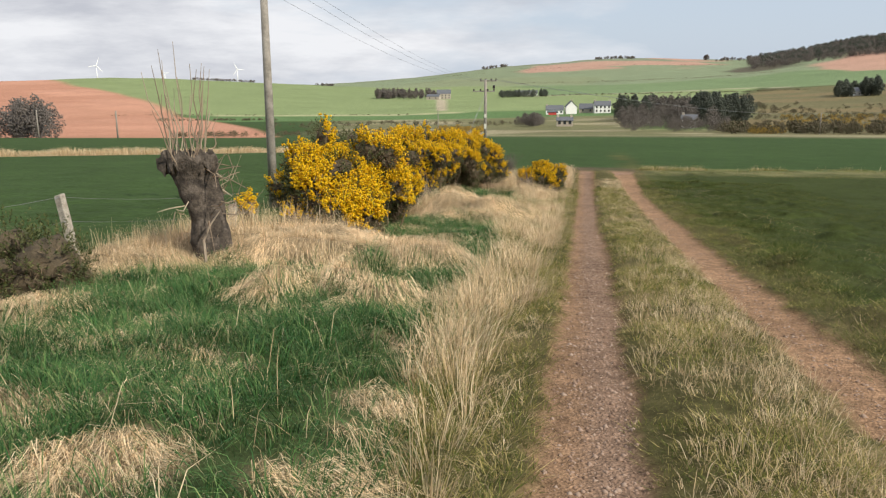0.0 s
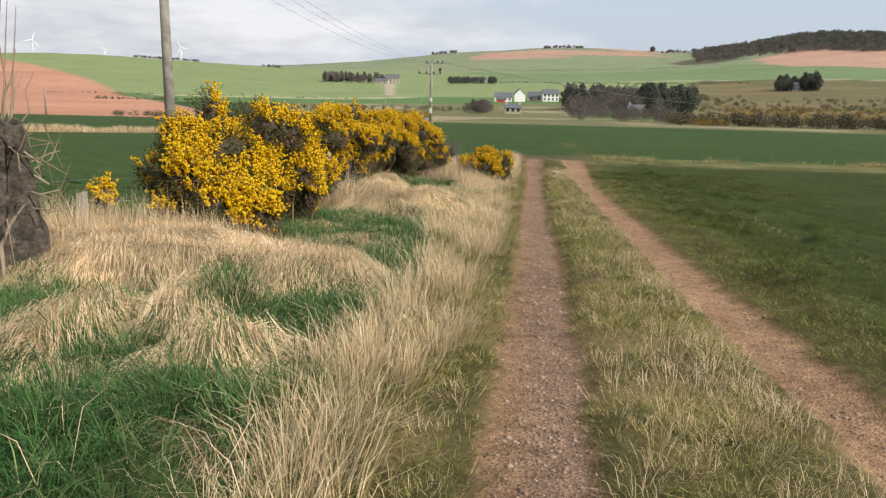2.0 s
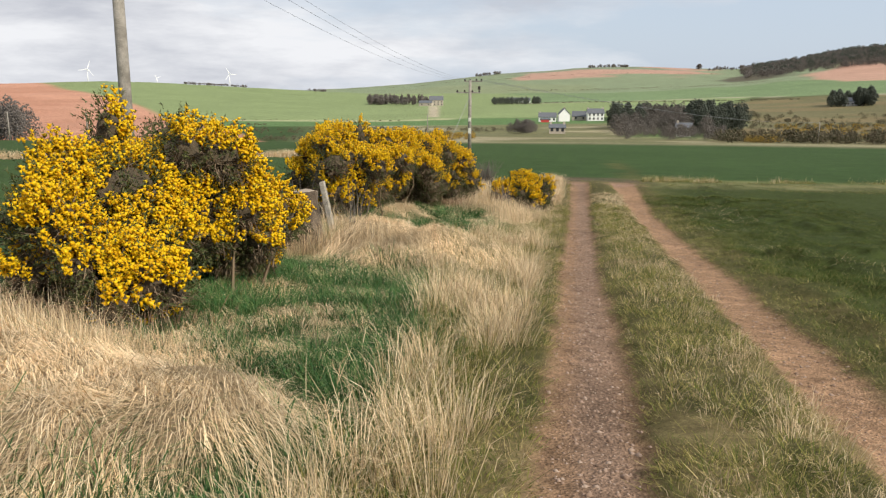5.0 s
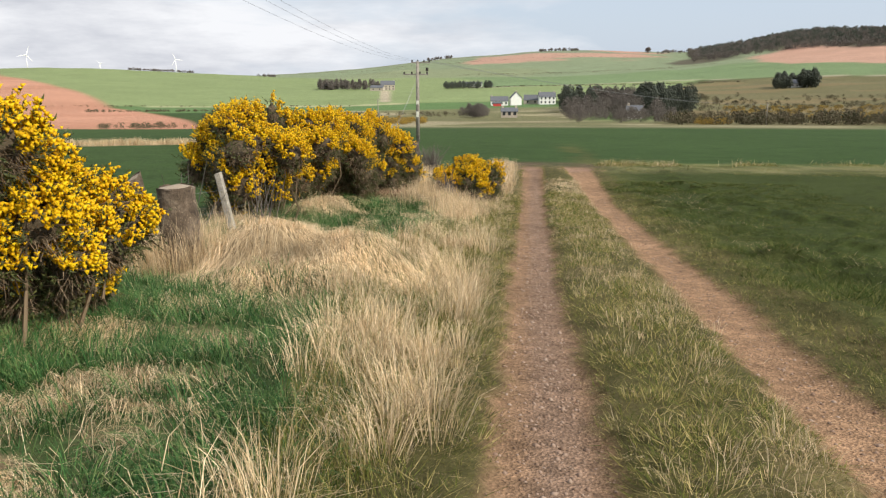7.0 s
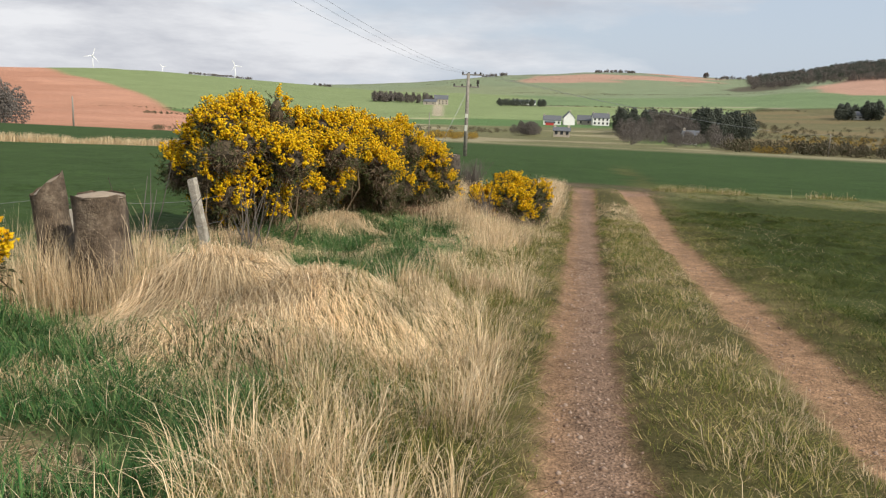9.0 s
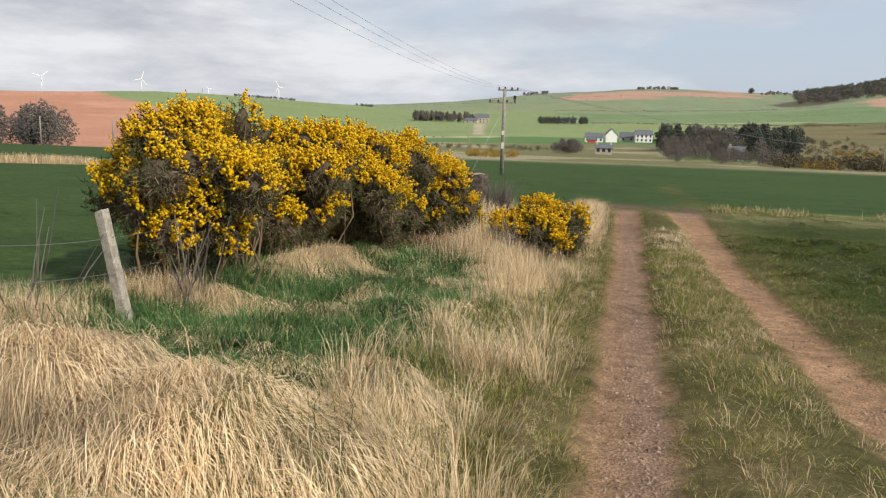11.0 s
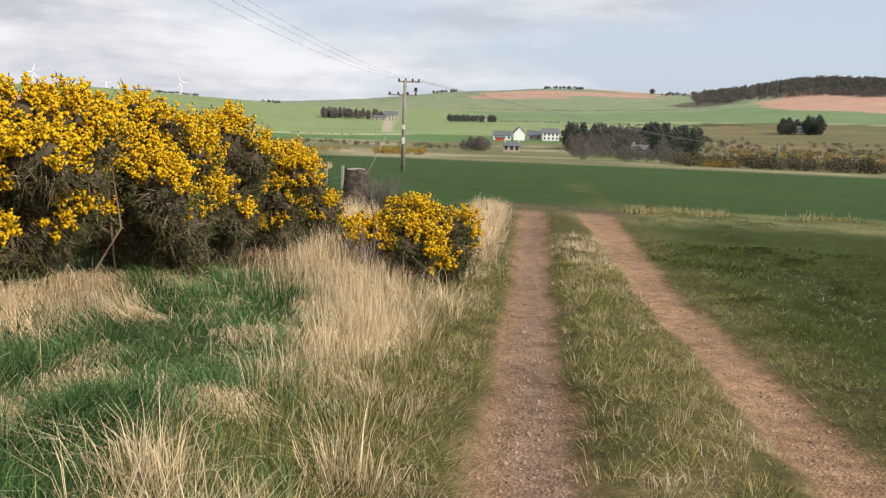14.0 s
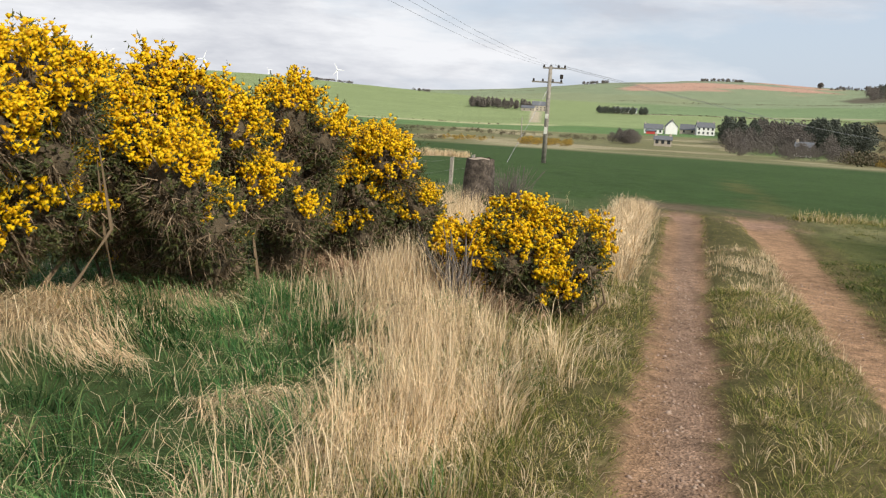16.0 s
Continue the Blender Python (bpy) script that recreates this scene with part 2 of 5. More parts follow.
def smooth_interp(x, xs, ys):
    """Cubic interpolation with flat-limited slopes."""
    xs, ys = np.array(xs, float), np.array(ys, float)
    x = np.clip(x, xs[0], xs[-1])
    slope = np.diff(ys) / np.diff(xs)
    m = np.concatenate([slope[:1], np.where(slope[1:] * slope[:-1] > 0, 2 * slope[1:] * slope[:-1] / (slope[1:] + slope[:-1] + 1e-12), 0), slope[-1:]])
    i = np.clip(np.searchsorted(xs, x) - 1, 0, len(xs) - 2)
    h = xs[i + 1] - xs[i]
    t = (x - xs[i]) / h
    return ((2 * t**3 - 3 * t**2 + 1) * ys[i] + (t**3 - 2 * t**2 + t) * h * m[i] + (-2 * t**3 + 3 * t**2) * ys[i + 1] + (t**3 - t**2) * h * m[i + 1])


def far_height(x, y):
    bearing, dist = np.degrees(np.arctan2(x, y)), np.hypot(x, y)
    rings = sorted(HILLS)
    heights = np.array([smooth_interp(bearing, BEARINGS, HILLS[r]) for r in rings])
    logs = np.log(rings)
    v = np.clip(np.log(np.maximum(dist, 1)), logs[0], logs[-1] - 1e-6)
    i = np.clip(np.searchsorted(logs, v, side="right") - 1, 0, len(rings) - 2)
    t = (v - logs[i]) / (logs[i + 1] - logs[i])
    k = np.arange(len(x))
    return heights[i, k] * (1 - t) + heights[i + 1, k] * t


def slope_height(y):
    return np.interp(y, [-60, 0, 20, 28, 38, 200], [4.5, 0, -1.9, -2.55, -3.05, -13.6])


# grass-covered mounds beside the track: x, y, half width, half length, height
MOUNDS = [
    (-3.75, 9.85, 1.75, 1.05, 0.30), (-2.15, 9.65, 0.85, 0.85, 0.27), (-5.2, 9.3, 1.0, 1.2, 0.14), (-2.95, 7.45, 0.30, 0.75, 0.18),
    (-2.30, 8.0, 0.32, 0.85, 0.24), (-1.75, 7.0, 0.34, 0.40, 0.18), (-2.75, 17.25, 0.75, 0.72, 0.42), (-2.0, 17.2, 0.75, 0.72, 0.33), (-1.5, 17.2, 0.70, 0.66, 0.25),
    (-1.36, 18.45, 0.30, 0.38, 0.26), (-2.2, 16.4, 0.85, 0.65, 0.14), (-4.75, 19.6, 0.65, 0.65, 0.10), (-4.3, 21.3, 0.9, 0.30, 0.12), (-3.95, 24.3, 0.55, 2.3, 0.20),
    (-2.1, 26.7, 0.55, 0.95, 0.18), (-1.25, 31.5, 0.5, 1.5, 0.16), (-2.72, 8.95, 0.26, 0.24, -0.55), (-3.5, 8.75, 0.25, 0.2, -0.20),
]
LEFT_RUT, RIGHT_RUT = (-0.18, 0.40), (1.55, 2.10)


def rut_mask(x, y):
    wob = (fbm(x * 0.0 + 3, y * 0.35, 5) - 0.5) * 0.12 + (fbm(x * 3, y * 3, 9) - 0.5) * 0.18 + (fbm(x * 11, y * 11, 12) - 0.5) * 0.12
    ends = 1 - step(40.0, 42.0, y + (fbm(x, y, 3) - 0.5) * 2)
    widen = 0.12 * step(26, 40, y)
    left = band(x + wob, LEFT_RUT[0], LEFT_RUT[1] + widen, 0.06)
    right = band(x - wob, RIGHT_RUT[0] - widen, RIGHT_RUT[1] + widen * 2, 0.08)
    return np.maximum(left, right) * ends, left * ends, right * ends


def height(x, y):
    x, y = np.asarray(x, float).ravel(), np.asarray(y, float).ravel()
    dist = np.hypot(x, y)
    near = slope_height(y)
    t = step(150, 240, dist) * step(-40, 60, y)
    z = near * (1 - t) + far_height(x, y) * t
    close = 1 - step(60, 120, dist)
    rut, _, _ = rut_mask(x, y)
    z = z - 0.05 * rut * close
    z = z + 0.06 * band(x, 0.55, 1.35, 0.2) * (1 - step(38, 42, y)) * close
    left = step(-0.7, -1.7, x) * step(-30, -9, x) * close
    z = z + left * (0.05 + 0.20 * (fbm(x * 1.1, y * 1.1, 21) - 0.4))
    z = z + close * (0.05 * (fbm(x * 0.9, y * 0.9, 31) - 0.5) + 0.13 * step(0.5, 0.75, fbm(x * 1.5, y * 0.9, 33)) * (1 - step(5, 8, x))) * step(2.3, 3.0, x) * (1 - step(40, 42, y))
    z = z + close * 0.10 * band(x + 0.3 * fbm(y * 0.4, y * 0.0, 4), 2.7, 3.2, 0.25) * (1 - step(33, 38, y)) * fbm(x * 1.5, y * 1.5, 14)
    rise, dip = np.zeros_like(x), np.zeros_like(x)
    for mx, my, rx, ry, h in MOUNDS:
        q = ((x - mx) / rx) ** 2 + ((y - my) / ry) ** 2
        lump = 1.15 * h * np.exp(-q**2.6)
        rise, dip = np.maximum(rise, lump), np.minimum(dip, lump)
    z = z + (rise + dip) * (0.75 + 0.5 * fbm(x * 2.6, y * 2.6, 41))
    z = z + (fbm(x * 0.01, y * 0.01, 61) - 0.5) * 5 * step(600, 1500, dist)
    return z


# dead, pale grass west of the track: x, y, half width, half length, how thick it lies
DRY = [
    (-3.6, 9.85, 2.0, 1.2, 1), (-2.15, 9.75, 0.75, 0.95, 1), (-5.2, 9.3, 1.0, 1.3, 1), (-4.6, 11.4, 1.5, 0.5, 0.8),
    (-2.95, 7.45, 0.28, 0.8, 1), (-2.3, 7.95, 0.32, 0.9, 1), (-1.75, 7.0, 0.34, 0.42, 1), (-2.5, 6.6, 0.26, 0.28, 0.9),
    (-2.7, 11.75, 0.9, 0.22, 0.9), (-2.5, 11.15, 0.55, 0.28, 0.9), (-3.5, 21.2, 0.4, 0.3, 0.8), (-2.1, 3.2, 0.42, 0.38, 0.9), (-3.2, 3.7, 0.4, 0.28, 0.8), (-1.2, 3.0, 0.32, 0.28, 0.6),
    (-1.2, 4.35, 0.28, 0.25, 0.5), (-2.15, 4.5, 0.22, 0.28, 0.6), (-4.3, 5.4, 0.45, 0.4, 0.7), (-5.0, 6.3, 0.7, 0.6, 0.8),
    (-2.8, 5.1, 0.2, 0.2, 0.6), (-2.5, 4.05, 0.25, 0.2, 0.6), (-3.3, 14.3, 0.65, 0.32, 0.8), (-2.3, 14.3, 0.48, 0.24, 0.75),
    (-2.4, 13.35, 0.6, 0.28, 0.85), (-3.0, 15.3, 0.45, 0.22, 0.75), (-2.9, 12.8, 0.5, 0.22, 0.8), (-2.05, 12.8, 0.35, 0.14, 0.9),
    (-2.6, 16.95, 0.95, 1.0, 1), (-1.75, 17.0, 0.85, 1.0, 1), (-1.36, 18.45, 0.38, 0.48, 1), (-2.1, 15.8, 0.6, 0.45, 0.8),
    (-4.9, 19.6, 0.6, 0.7, 0.9), (-4.3, 21.3, 1.0, 0.32, 0.9), (-2.76, 21.5, 0.3, 0.32, 0.8), (-3.1, 20.2, 0.35, 0.18, 0.8), (-2.2, 19.3, 0.35, 0.22, 0.6),
    (-2.7, 22.3, 0.28, 0.22, 0.8), (-3.5, 24.2, 0.35, 0.14, 0.8), (-2.1, 24.1, 0.25, 0.42, 0.6), (-1.8, 22.0, 0.3, 0.3, 0.7),
    (-4.0, 24.7, 0.6, 2.2, 0.9), (-3.8, 26.9, 0.5, 0.35, 0.8), (-2.1, 26.6, 0.5, 0.9, 1), (-1.3, 24.2, 0.36, 1.3, 0.85), (-1.75, 25.6, 0.4, 0.7, 0.9), (-1.2, 7.7, 0.25, 0.9, 0.5), (-2.8, 27.7, 0.7, 0.6, 0.8), (-3.6, 33, 2.0, 4.0, 0.7), (-1.5, 33, 0.6, 4.5, 0.8),
]


def dry_cover(x, y):
    """How far dead, pale grass covers the ground west of the track."""
    u = x + 0.34 * (fbm(x * 2.4, y * 2.4, 55) - 0.5)
    v = y + 0.40 * (fbm(x * 2.4 + 9, y * 2.4, 57) - 0.5)
    d = 0.45 * step(0.63, 0.72, fbm(x * 1.7 + 3, y * 1.7, 51))
    for mx, my, rx, ry, amount in DRY:
        q = np.hypot((u - mx) / rx, (v - my) / ry)
        d = np.maximum(d, amount * (1 - step(0.82, 1.14, q)))
    return d * (1 - 0.85 * np.exp(-((x + 2.72) / 0.24) ** 2 - ((y - 8.95) / 0.2) ** 2))


def fringe(x, y):
    """The belt of upright pale grass along the track's west side."""
    rag = 0.30 * (fbm(x * 2.0, y * 1.6, 71) - 0.5)
    west = np.interp(y, [3.2, 5, 6, 7, 9, 11, 13, 14.5, 16, 17.5, 19.5, 21, 23, 25, 27, 29, 40],
                     [-0.72, -0.95, -1.15, -1.25, -1.15, -1.1, -1.2, -1.5, -1.75, -1.7, -1.6, -1.65, -1.5, -1.6, -1.5, -1.3, -1.3])
    east = np.interp(y, [3, 6, 9, 16, 20, 23, 27, 31, 40], [-0.66, -0.56, -0.50, -0.46, -0.52, -0.62, -0.66, -0.55, -0.55])
    return step(-0.14, 0.10, x + rag - west) * (1 - step(-0.16, 0.12, x + rag - east)) * step(1.9, 4.2, y)


def land_color(x, y):
    x, y = np.asarray(x, float).ravel(), np.asarray(y, float).ravel()
    dist, bearing = np.hypot(x, y), np.degrees(np.arctan2(x, y))
    col = np.zeros((len(x), 3))

    def lay(c, mask):
        m = np.clip(mask, 0, 1)[:, None]
        col[:] = col * (1 - m) + np.array(c) * m

    w = (fbm(x * 0.004, y * 0.004, 81) - 0.5)
    n = dist * (1 + 0.25 * w)
    b = bearing + 6 * w
    lay((0.038, 0.066, 0.021), np.ones_like(x))                                # near crop fields
    lay((0.046, 0.077, 0.025), step(0.4, 0.6, fbm(x * 0.03, y * 0.01, 82)) * 0.6)
    # far land is coloured a little paler to stand in for haze
    rough = band(n, 212, 470, 14) * step(-21, -16, b)
    lay((0.145, 0.140, 0.070), rough)                                          # valley rough grazing
    lay((0.27, 0.235, 0.145), rough * step(0.52, 0.66, fbm(x * 0.03, y * 0.03, 83)))
    lay((0.10, 0.15, 0.05), band(n, 300, 420, 30) * band(b, 4, 9, 1.0))
    lay((0.135, 0.122, 0.062), band(n, 235, 930, 20) * step(8.5, 10.5, b))      # moor in the east
    lay((0.17, 0.135, 0.070), band(n, 235, 930, 20) * step(8.5, 10.5, b) * step(0.5, 0.6, fbm(x * 0.012, y * 0.02, 84)))
    lay((0.100, 0.165, 0.062), band(n, 455, 575, 8) * band(b, -27, 0, 1.0))
    lay((0.195, 0.240, 0.108), band(n, 575, 1530, 8) * step(-44, -42, bearing) * (1 - band(n, 300, 950, 20) * step(8.5, 9.5, b)))  # bright young corn
    lay((0.34, 0.33, 0.19), band(n, 566, 580, 3) * band(b, -25, -9, 0.6))
    lay((0.150, 0.205, 0.100), band(n, 950, 1600, 20) * step(-5, -3.5, b))
    lay((0.30, 0.27, 0.19), band(n, 938, 955, 5) * step(-5, -4, b))
    lay((0.36, 0.31, 0.22), band(bearing, -10.2, -9.5, 0.15) * band(dist, 620, 880, 10))   # farm lane
    edge = np.interp(dist, [180, 350, 550, 900, 1100, 1500], [-20.5, -22.8, -27.5, -31.0, -33.3, -35.2])
    red = band(n, 216, 1700, 8) * (1 - step(-0.5, 0.5, bearing - edge))
    lay((0.40, 0.200, 0.130), red)                                             # ploughed red soil
    lay((0.46, 0.245, 0.165), red * step(0.45, 0.6, fbm(x * 0.006, y * 0.006, 86)) * 0.7)
    lay((0.19, 0.225, 0.135), step(1515, 1545, n))
    lay((0.20, 0.225, 0.13), band(n, 1530, 1760, 15) * band(b, -12, 2, 1))
    lay((0.38, 0.235, 0.175), band(n, 1960, 2360, 15) * band(b, -3.2, 8, 0.6))
    lay((0.19, 0.215, 0.14), step(2320, 2380, n))
    lay((0.40, 0.245, 0.18), band(n, 1250, 2000, 20) * step(14.6, 15.6, b))
    lay((0.095, 0.085, 0.060), step(1700, 1760, n) * step(10.3, 10.9, b + (n - 2000) * 0.0012))   # wooded hill
    # beside the track
    close = dist < 75
    xs, ys = x[close], y[close]
    sub = col[close]

    def lay_near(c, mask):
        m = np.clip(mask, 0, 1)[:, None]
        sub[:] = sub * (1 - m) + np.array(c) * m

    patch = fbm(xs * 0.5, ys * 0.5, 91)
    lay_near((0.040, 0.052, 0.015), band(xs, 2.0, 30, 0.4) * (1 - step(42, 44, ys)))
    lay_near((0.080, 0.084, 0.030), band(xs, 2.0, 3.4, 0.6) * step(0.4, 0.6, patch) * 0.8)
    # soil under green and dead grass is darkened, painting shade between the tufts
    lay_near((0.052, 0.076, 0.028), band(xs, -6.8, -0.6, 0.3) * (1 - step(41, 43, ys)))
    lay_near((0.25, 0.19, 0.115), dry_cover(xs, ys) * band(xs, -6.8, -0.9, 0.3) * (1 - step(42, 44, ys)))
    lay_near((0.125, 0.125, 0.055), fringe(xs, ys) * 0.7 * (1 - step(38, 40, ys)))
    track = band(xs, -0.85, 2.7, 0.15) * (1 - step(40, 43, ys))
    # brown track bed, darkened to paint in the shade among its grass
    lay_near((0.082, 0.074, 0.030), track)
    lay_near((0.20, 0.155, 0.075), track * step(0.48, 0.66, fbm(xs * 1.3, ys * 0.8, 95)) * (1 - 0.65 * step(8, 14, ys)))
    lay_near((0.165, 0.155, 0.072), band(ys - xs * 0.10, 37.4, 42.2, 0.7) * step(2.2, 3.2, xs) * (0.35 + 0.55 * step(0.40, 0.6, fbm(xs * 0.8, ys * 0.8, 96))))
    lay_near((0.135, 0.140, 0.058), band(ys + xs * -0.137, 41.4, 43.6, 0.5) * step(2.2, 3.0, xs) * (0.4 + 0.6 * step(0.35, 0.6, fbm(xs, ys, 98))))
    rut, left, right = rut_mask(xs, ys)
    lay_near((0.255, 0.158, 0.095), left)
    lay_near((0.29, 0.178, 0.106), right)
    lay_near((0.225, 0.150, 0.108), left * band(xs + 0.1 * fbm(ys, ys * 0, 6), 0.10, 0.40, 0.1) * 0.8)
    lay_near((0.105, 0.080, 0.052), band(ys + 0.15 * xs, 41.2, 44.6, 0.6) * band(xs, -1.6, 3.0, 0.8) * (0.45 + 0.55 * step(0.35, 0.6, fbm(xs * 1.2, ys * 1.2, 99))))
    bare = band(ys, 38.6, 40.6, 0.6) * band(xs, -0.4, 2.8, 0.4)
    lay_near((0.25, 0.16, 0.115), bare * step(0.4, 0.6, fbm(xs * 1.5, ys * 1.5, 97)))
    col[close] = sub
    return col


def from_arrays(name, verts, corners, sizes, mat, parent=None, smooth=False):
    """A mesh object from arrays: vertices, the corners of all faces in one row, and each face's number of corners."""
    me = bpy.data.meshes.new(name)
    verts, corners, sizes = np.asarray(verts, np.float32), np.asarray(corners, np.int32), np.asarray(sizes, np.int32)
    me.vertices.add(len(verts))
    me.vertices.foreach_set("co", verts.ravel())
    me.loops.add(len(corners))
    me.loops.foreach_set("vertex_index", corners)
    me.polygons.add(len(sizes))
    me.polygons.foreach_set("loop_start", (np.cumsum(sizes) - sizes).astype(np.int32))
    if smooth:
        me.polygons.foreach_set("use_smooth", np.ones(len(sizes), bool))
    me.update(calc_edges=True)
    me.materials.append(mat)
    ob = new(name, me)
    ob.parent = parent
    return ob


def ground():
    centre_y = -8.0
    fine = np.arange(-52, 28.01, 0.2)
    rest = np.arange(32, 305, 4.0)
    angles = np.radians(np.concatenate([fine, rest]))
    radii = np.concatenate([[0.4], np.geomspace(1.0, 8.5, 30), np.arange(8.65, 40, 0.11), np.geomspace(40.3, 4600, 250)])
    A, Q = np.meshgrid(angles, radii)
    x, y = (Q * np.sin(A)).ravel(), (Q * np.cos(A)).ravel() + centre_y
    z = height(x, y)
    na, nr = len(angles), len(radii)
    i = np.arange(nr - 1)[:, None] * na
    j = np.arange(na)[None, :]
    k = (j + 1) % na
    quads = np.stack([i + j, i + k, i + na + k, i + na + j], -1).reshape(-1, 4)[:, ::-1]
    ob = from_arrays("ground", np.stack([x, y, z], -1), quads.ravel(), np.full(len(quads), 4), LAND, smooth=True)
    col = ob.data.attributes.new("land", "FLOAT_COLOR", "POINT")
    col.data.foreach_set("color", np.concatenate([land_color(x, y), np.ones((len(x), 1))], 1).astype(np.float32).ravel())
    grit = ob.data.attributes.new("grit", "FLOAT", "POINT")
    grit.data.foreach_set("value", rut_mask(x, y)[0].astype(np.float32))
    return tagged(ob, "farmland with a rutted red gravel track, green crops, ploughed red soil and hills", "ground", kind="structure")


ground()


# ---- grass ----
def toned(ob, tone, n, corners):
    """Gives each blade its tuft's own shade of colour."""
    tone = R.uniform(0.75, 1.2, n) if tone is None else tone
    at = ob.data.attributes.new("tone", "FLOAT", "POINT")
    at.data.foreach_set("value", np.repeat(tone, corners).astype(np.float32))
    return ob


def tufts(n, x0, x1, y0, y1, per, radius, chance):
    """Blades in tufts that open outward: places, directions, and each tuft's tone and size."""
    cx, cy = R.uniform(x0, x1, n), R.uniform(y0, y1, n)
    cx, cy = keep(chance(cx, cy), cx, cy)
    m = len(cx)
    tone, size = np.repeat(R.uniform(0.55, 1.4, m), per), np.repeat(R.uniform(0.55, 1.5, m), per)
    drift = np.repeat(R.normal(0, 0.5, (m, 2)), per, 0)
    off = R.normal(0, 1, (m * per, 2))
    r = radius * size
    x, y = np.repeat(cx, per) + off[:, 0] * r, np.repeat(cy, per) + off[:, 1] * r
    d = off + drift
    return x, y, np.arctan2(d[:, 1], d[:, 0]), np.hypot(d[:, 0], d[:, 1]), tone, size


def blades(name, x, y, tall, lean, toward, wide, mat, label, droop=0.0, z=None, drape=None, short=False, tone=None):
    """Grass as one mesh: a tapered, bent blade at each place."""
    n = len(x)
    z = height(x, y) if z is None else z
    base = np.stack([x, y, z - 0.02], -1)
    dirn = np.stack([np.cos(toward), np.sin(toward), np.zeros(n)], -1)
    turn = toward + R.uniform(0.6, 2.5, n)
    side = np.stack([np.cos(turn), np.sin(turn), np.zeros(n)], -1) * (wide / 2)[:, None]
    up = np.array([0, 0, 1.0])
    mid = base + up * (tall * 0.58)[:, None] + dirn * (tall * lean * 0.34)[:, None]
    tip = base + up * (tall * np.clip(1 - 0.32 * lean - droop, -0.4, 1))[:, None] + dirn * (tall * lean)[:, None]
    if short:
        v = np.stack([base - side, base + side, tip], 1).reshape(-1, 3)
        ob = from_arrays(name, v, np.arange(n * 3), np.full(n, 3), mat)
        return tagged(toned(ob, tone, n, 3), label, "grass", kind="stuff")
    if drape is not None:  # lie along the ground, arched by drape
        mid = base + dirn * (tall * 0.5)[:, None]
        tip = base + dirn * tall[:, None]
        mid[:, 2], tip[:, 2] = height(mid[:, 0], mid[:, 1]) + drape, height(tip[:, 0], tip[:, 1]) + drape * 0.25
    v = np.stack([base - side, base + side, mid - side * 0.75, mid + side * 0.75, tip], 1).reshape(-1, 3)
    o = (np.arange(n) * 5)[:, None]
    corners = (o + np.array([0, 1, 3, 2, 2, 3, 4])).ravel()
    ob = from_arrays(name, v, corners, np.tile([4, 3], n), mat)
    return tagged(toned(ob, tone, n, 5), label, "grass", kind="stuff")


def scatter(n, x0, x1, y0, y1, near=0.0):
    """Random places; with near, denser toward small y."""
    u = R.random(n)
    return R.uniform(x0, x1, n), y0 + (y1 - y0) * (u ** (1 + near))


def keep(p, *arrays):
    m = R.random(len(p)) < p
    return [a[m] for a in arrays]


def thick(y):
    """Blades far along the track are drawn a little broader, as they stand thinner."""
    return 1 + 1.3 * step(22, 36, y)


def lush():
    def chance(x, y):
        return (1 - dry_cover(x, y)) * (1 - 0.8 * fringe(x, y)) * (0.2 + 0.8 * step(0.32, 0.50, fbm(x * 1.4, y * 1.4, 101))) * step(-6.6, -5.2, x)

    near, rest = tufts(4200, -5.6, -0.9, 1.5, 12, 46, 0.09, chance), tufts(5200, -5.6, -0.9, 12, 29, 40, 0.09, chance)
    x, y, toward, far, tone, size = [np.concatenate(pair) for pair in zip(near, rest)]
    n = len(x)
    wind = fbm(x * 0.9, y * 0.9, 103) * 9
    toward = np.arctan2(np.sin(toward) + 0.7 * np.sin(wind), np.cos(toward) + 0.7 * np.cos(wind))
    blades("lush_grass", x, y, R.uniform(0.10, 0.21, n) * size, 0.3 + 0.5 * np.minimum(far, 2), toward, R.uniform(0.004, 0.007, n) * thick(y), LUSH,
           "lush green tufts of meadow grass on the bank", tone=tone)
    x, y = scatter(90000, -6.0, -0.9, 1.5, 34)
    x, y = keep((1 - dry_cover(x, y)) * step(-6.6, -5.2, x), x, y)
    n = len(x)
    blades("short_grass", x, y, R.uniform(0.04, 0.10, n), R.uniform(0.3, 1.2, n), R.uniform(0, 6.3, n), R.uniform(0.005, 0.008, n) * thick(y), LUSH,
           "short green grass under the tufts", short=True)
    # dead wisps lying among the green
    x, y = scatter(24000, -5.6, -0.9, 1.5, 27)
    x, y = keep((1 - dry_cover(x, y)) * (0.15 + 0.85 * step(0.48, 0.62, fbm(x * 2.0, y * 2.0, 107))), x, y)
    n = len(x)
    blades("dead_grass_wisps", x, y, R.uniform(0.08, 0.26, n), R.uniform(0.6, 1.7, n), R.uniform(0, 6.3, n), R.uniform(0.0025, 0.004, n) * thick(y), STRAW,
           "bleached wisps lying among the green grass", droop=R.uniform(0, 0.2, n))
    # single long dead stems standing out of the green
    x, y = scatter(420, -4.6, -0.9, 2.4, 26, 0.4)
    n = len(x)
    blades("stray_stems", x, y, R.uniform(0.20, 0.48, n), R.uniform(0.3, 1.3, n), R.uniform(0, 6.3, n), R.uniform(0.0035, 0.006, n) * thick(y), STRAW,
           "single long bleached stems standing out of the grass", droop=R.uniform(0, 0.15, n))


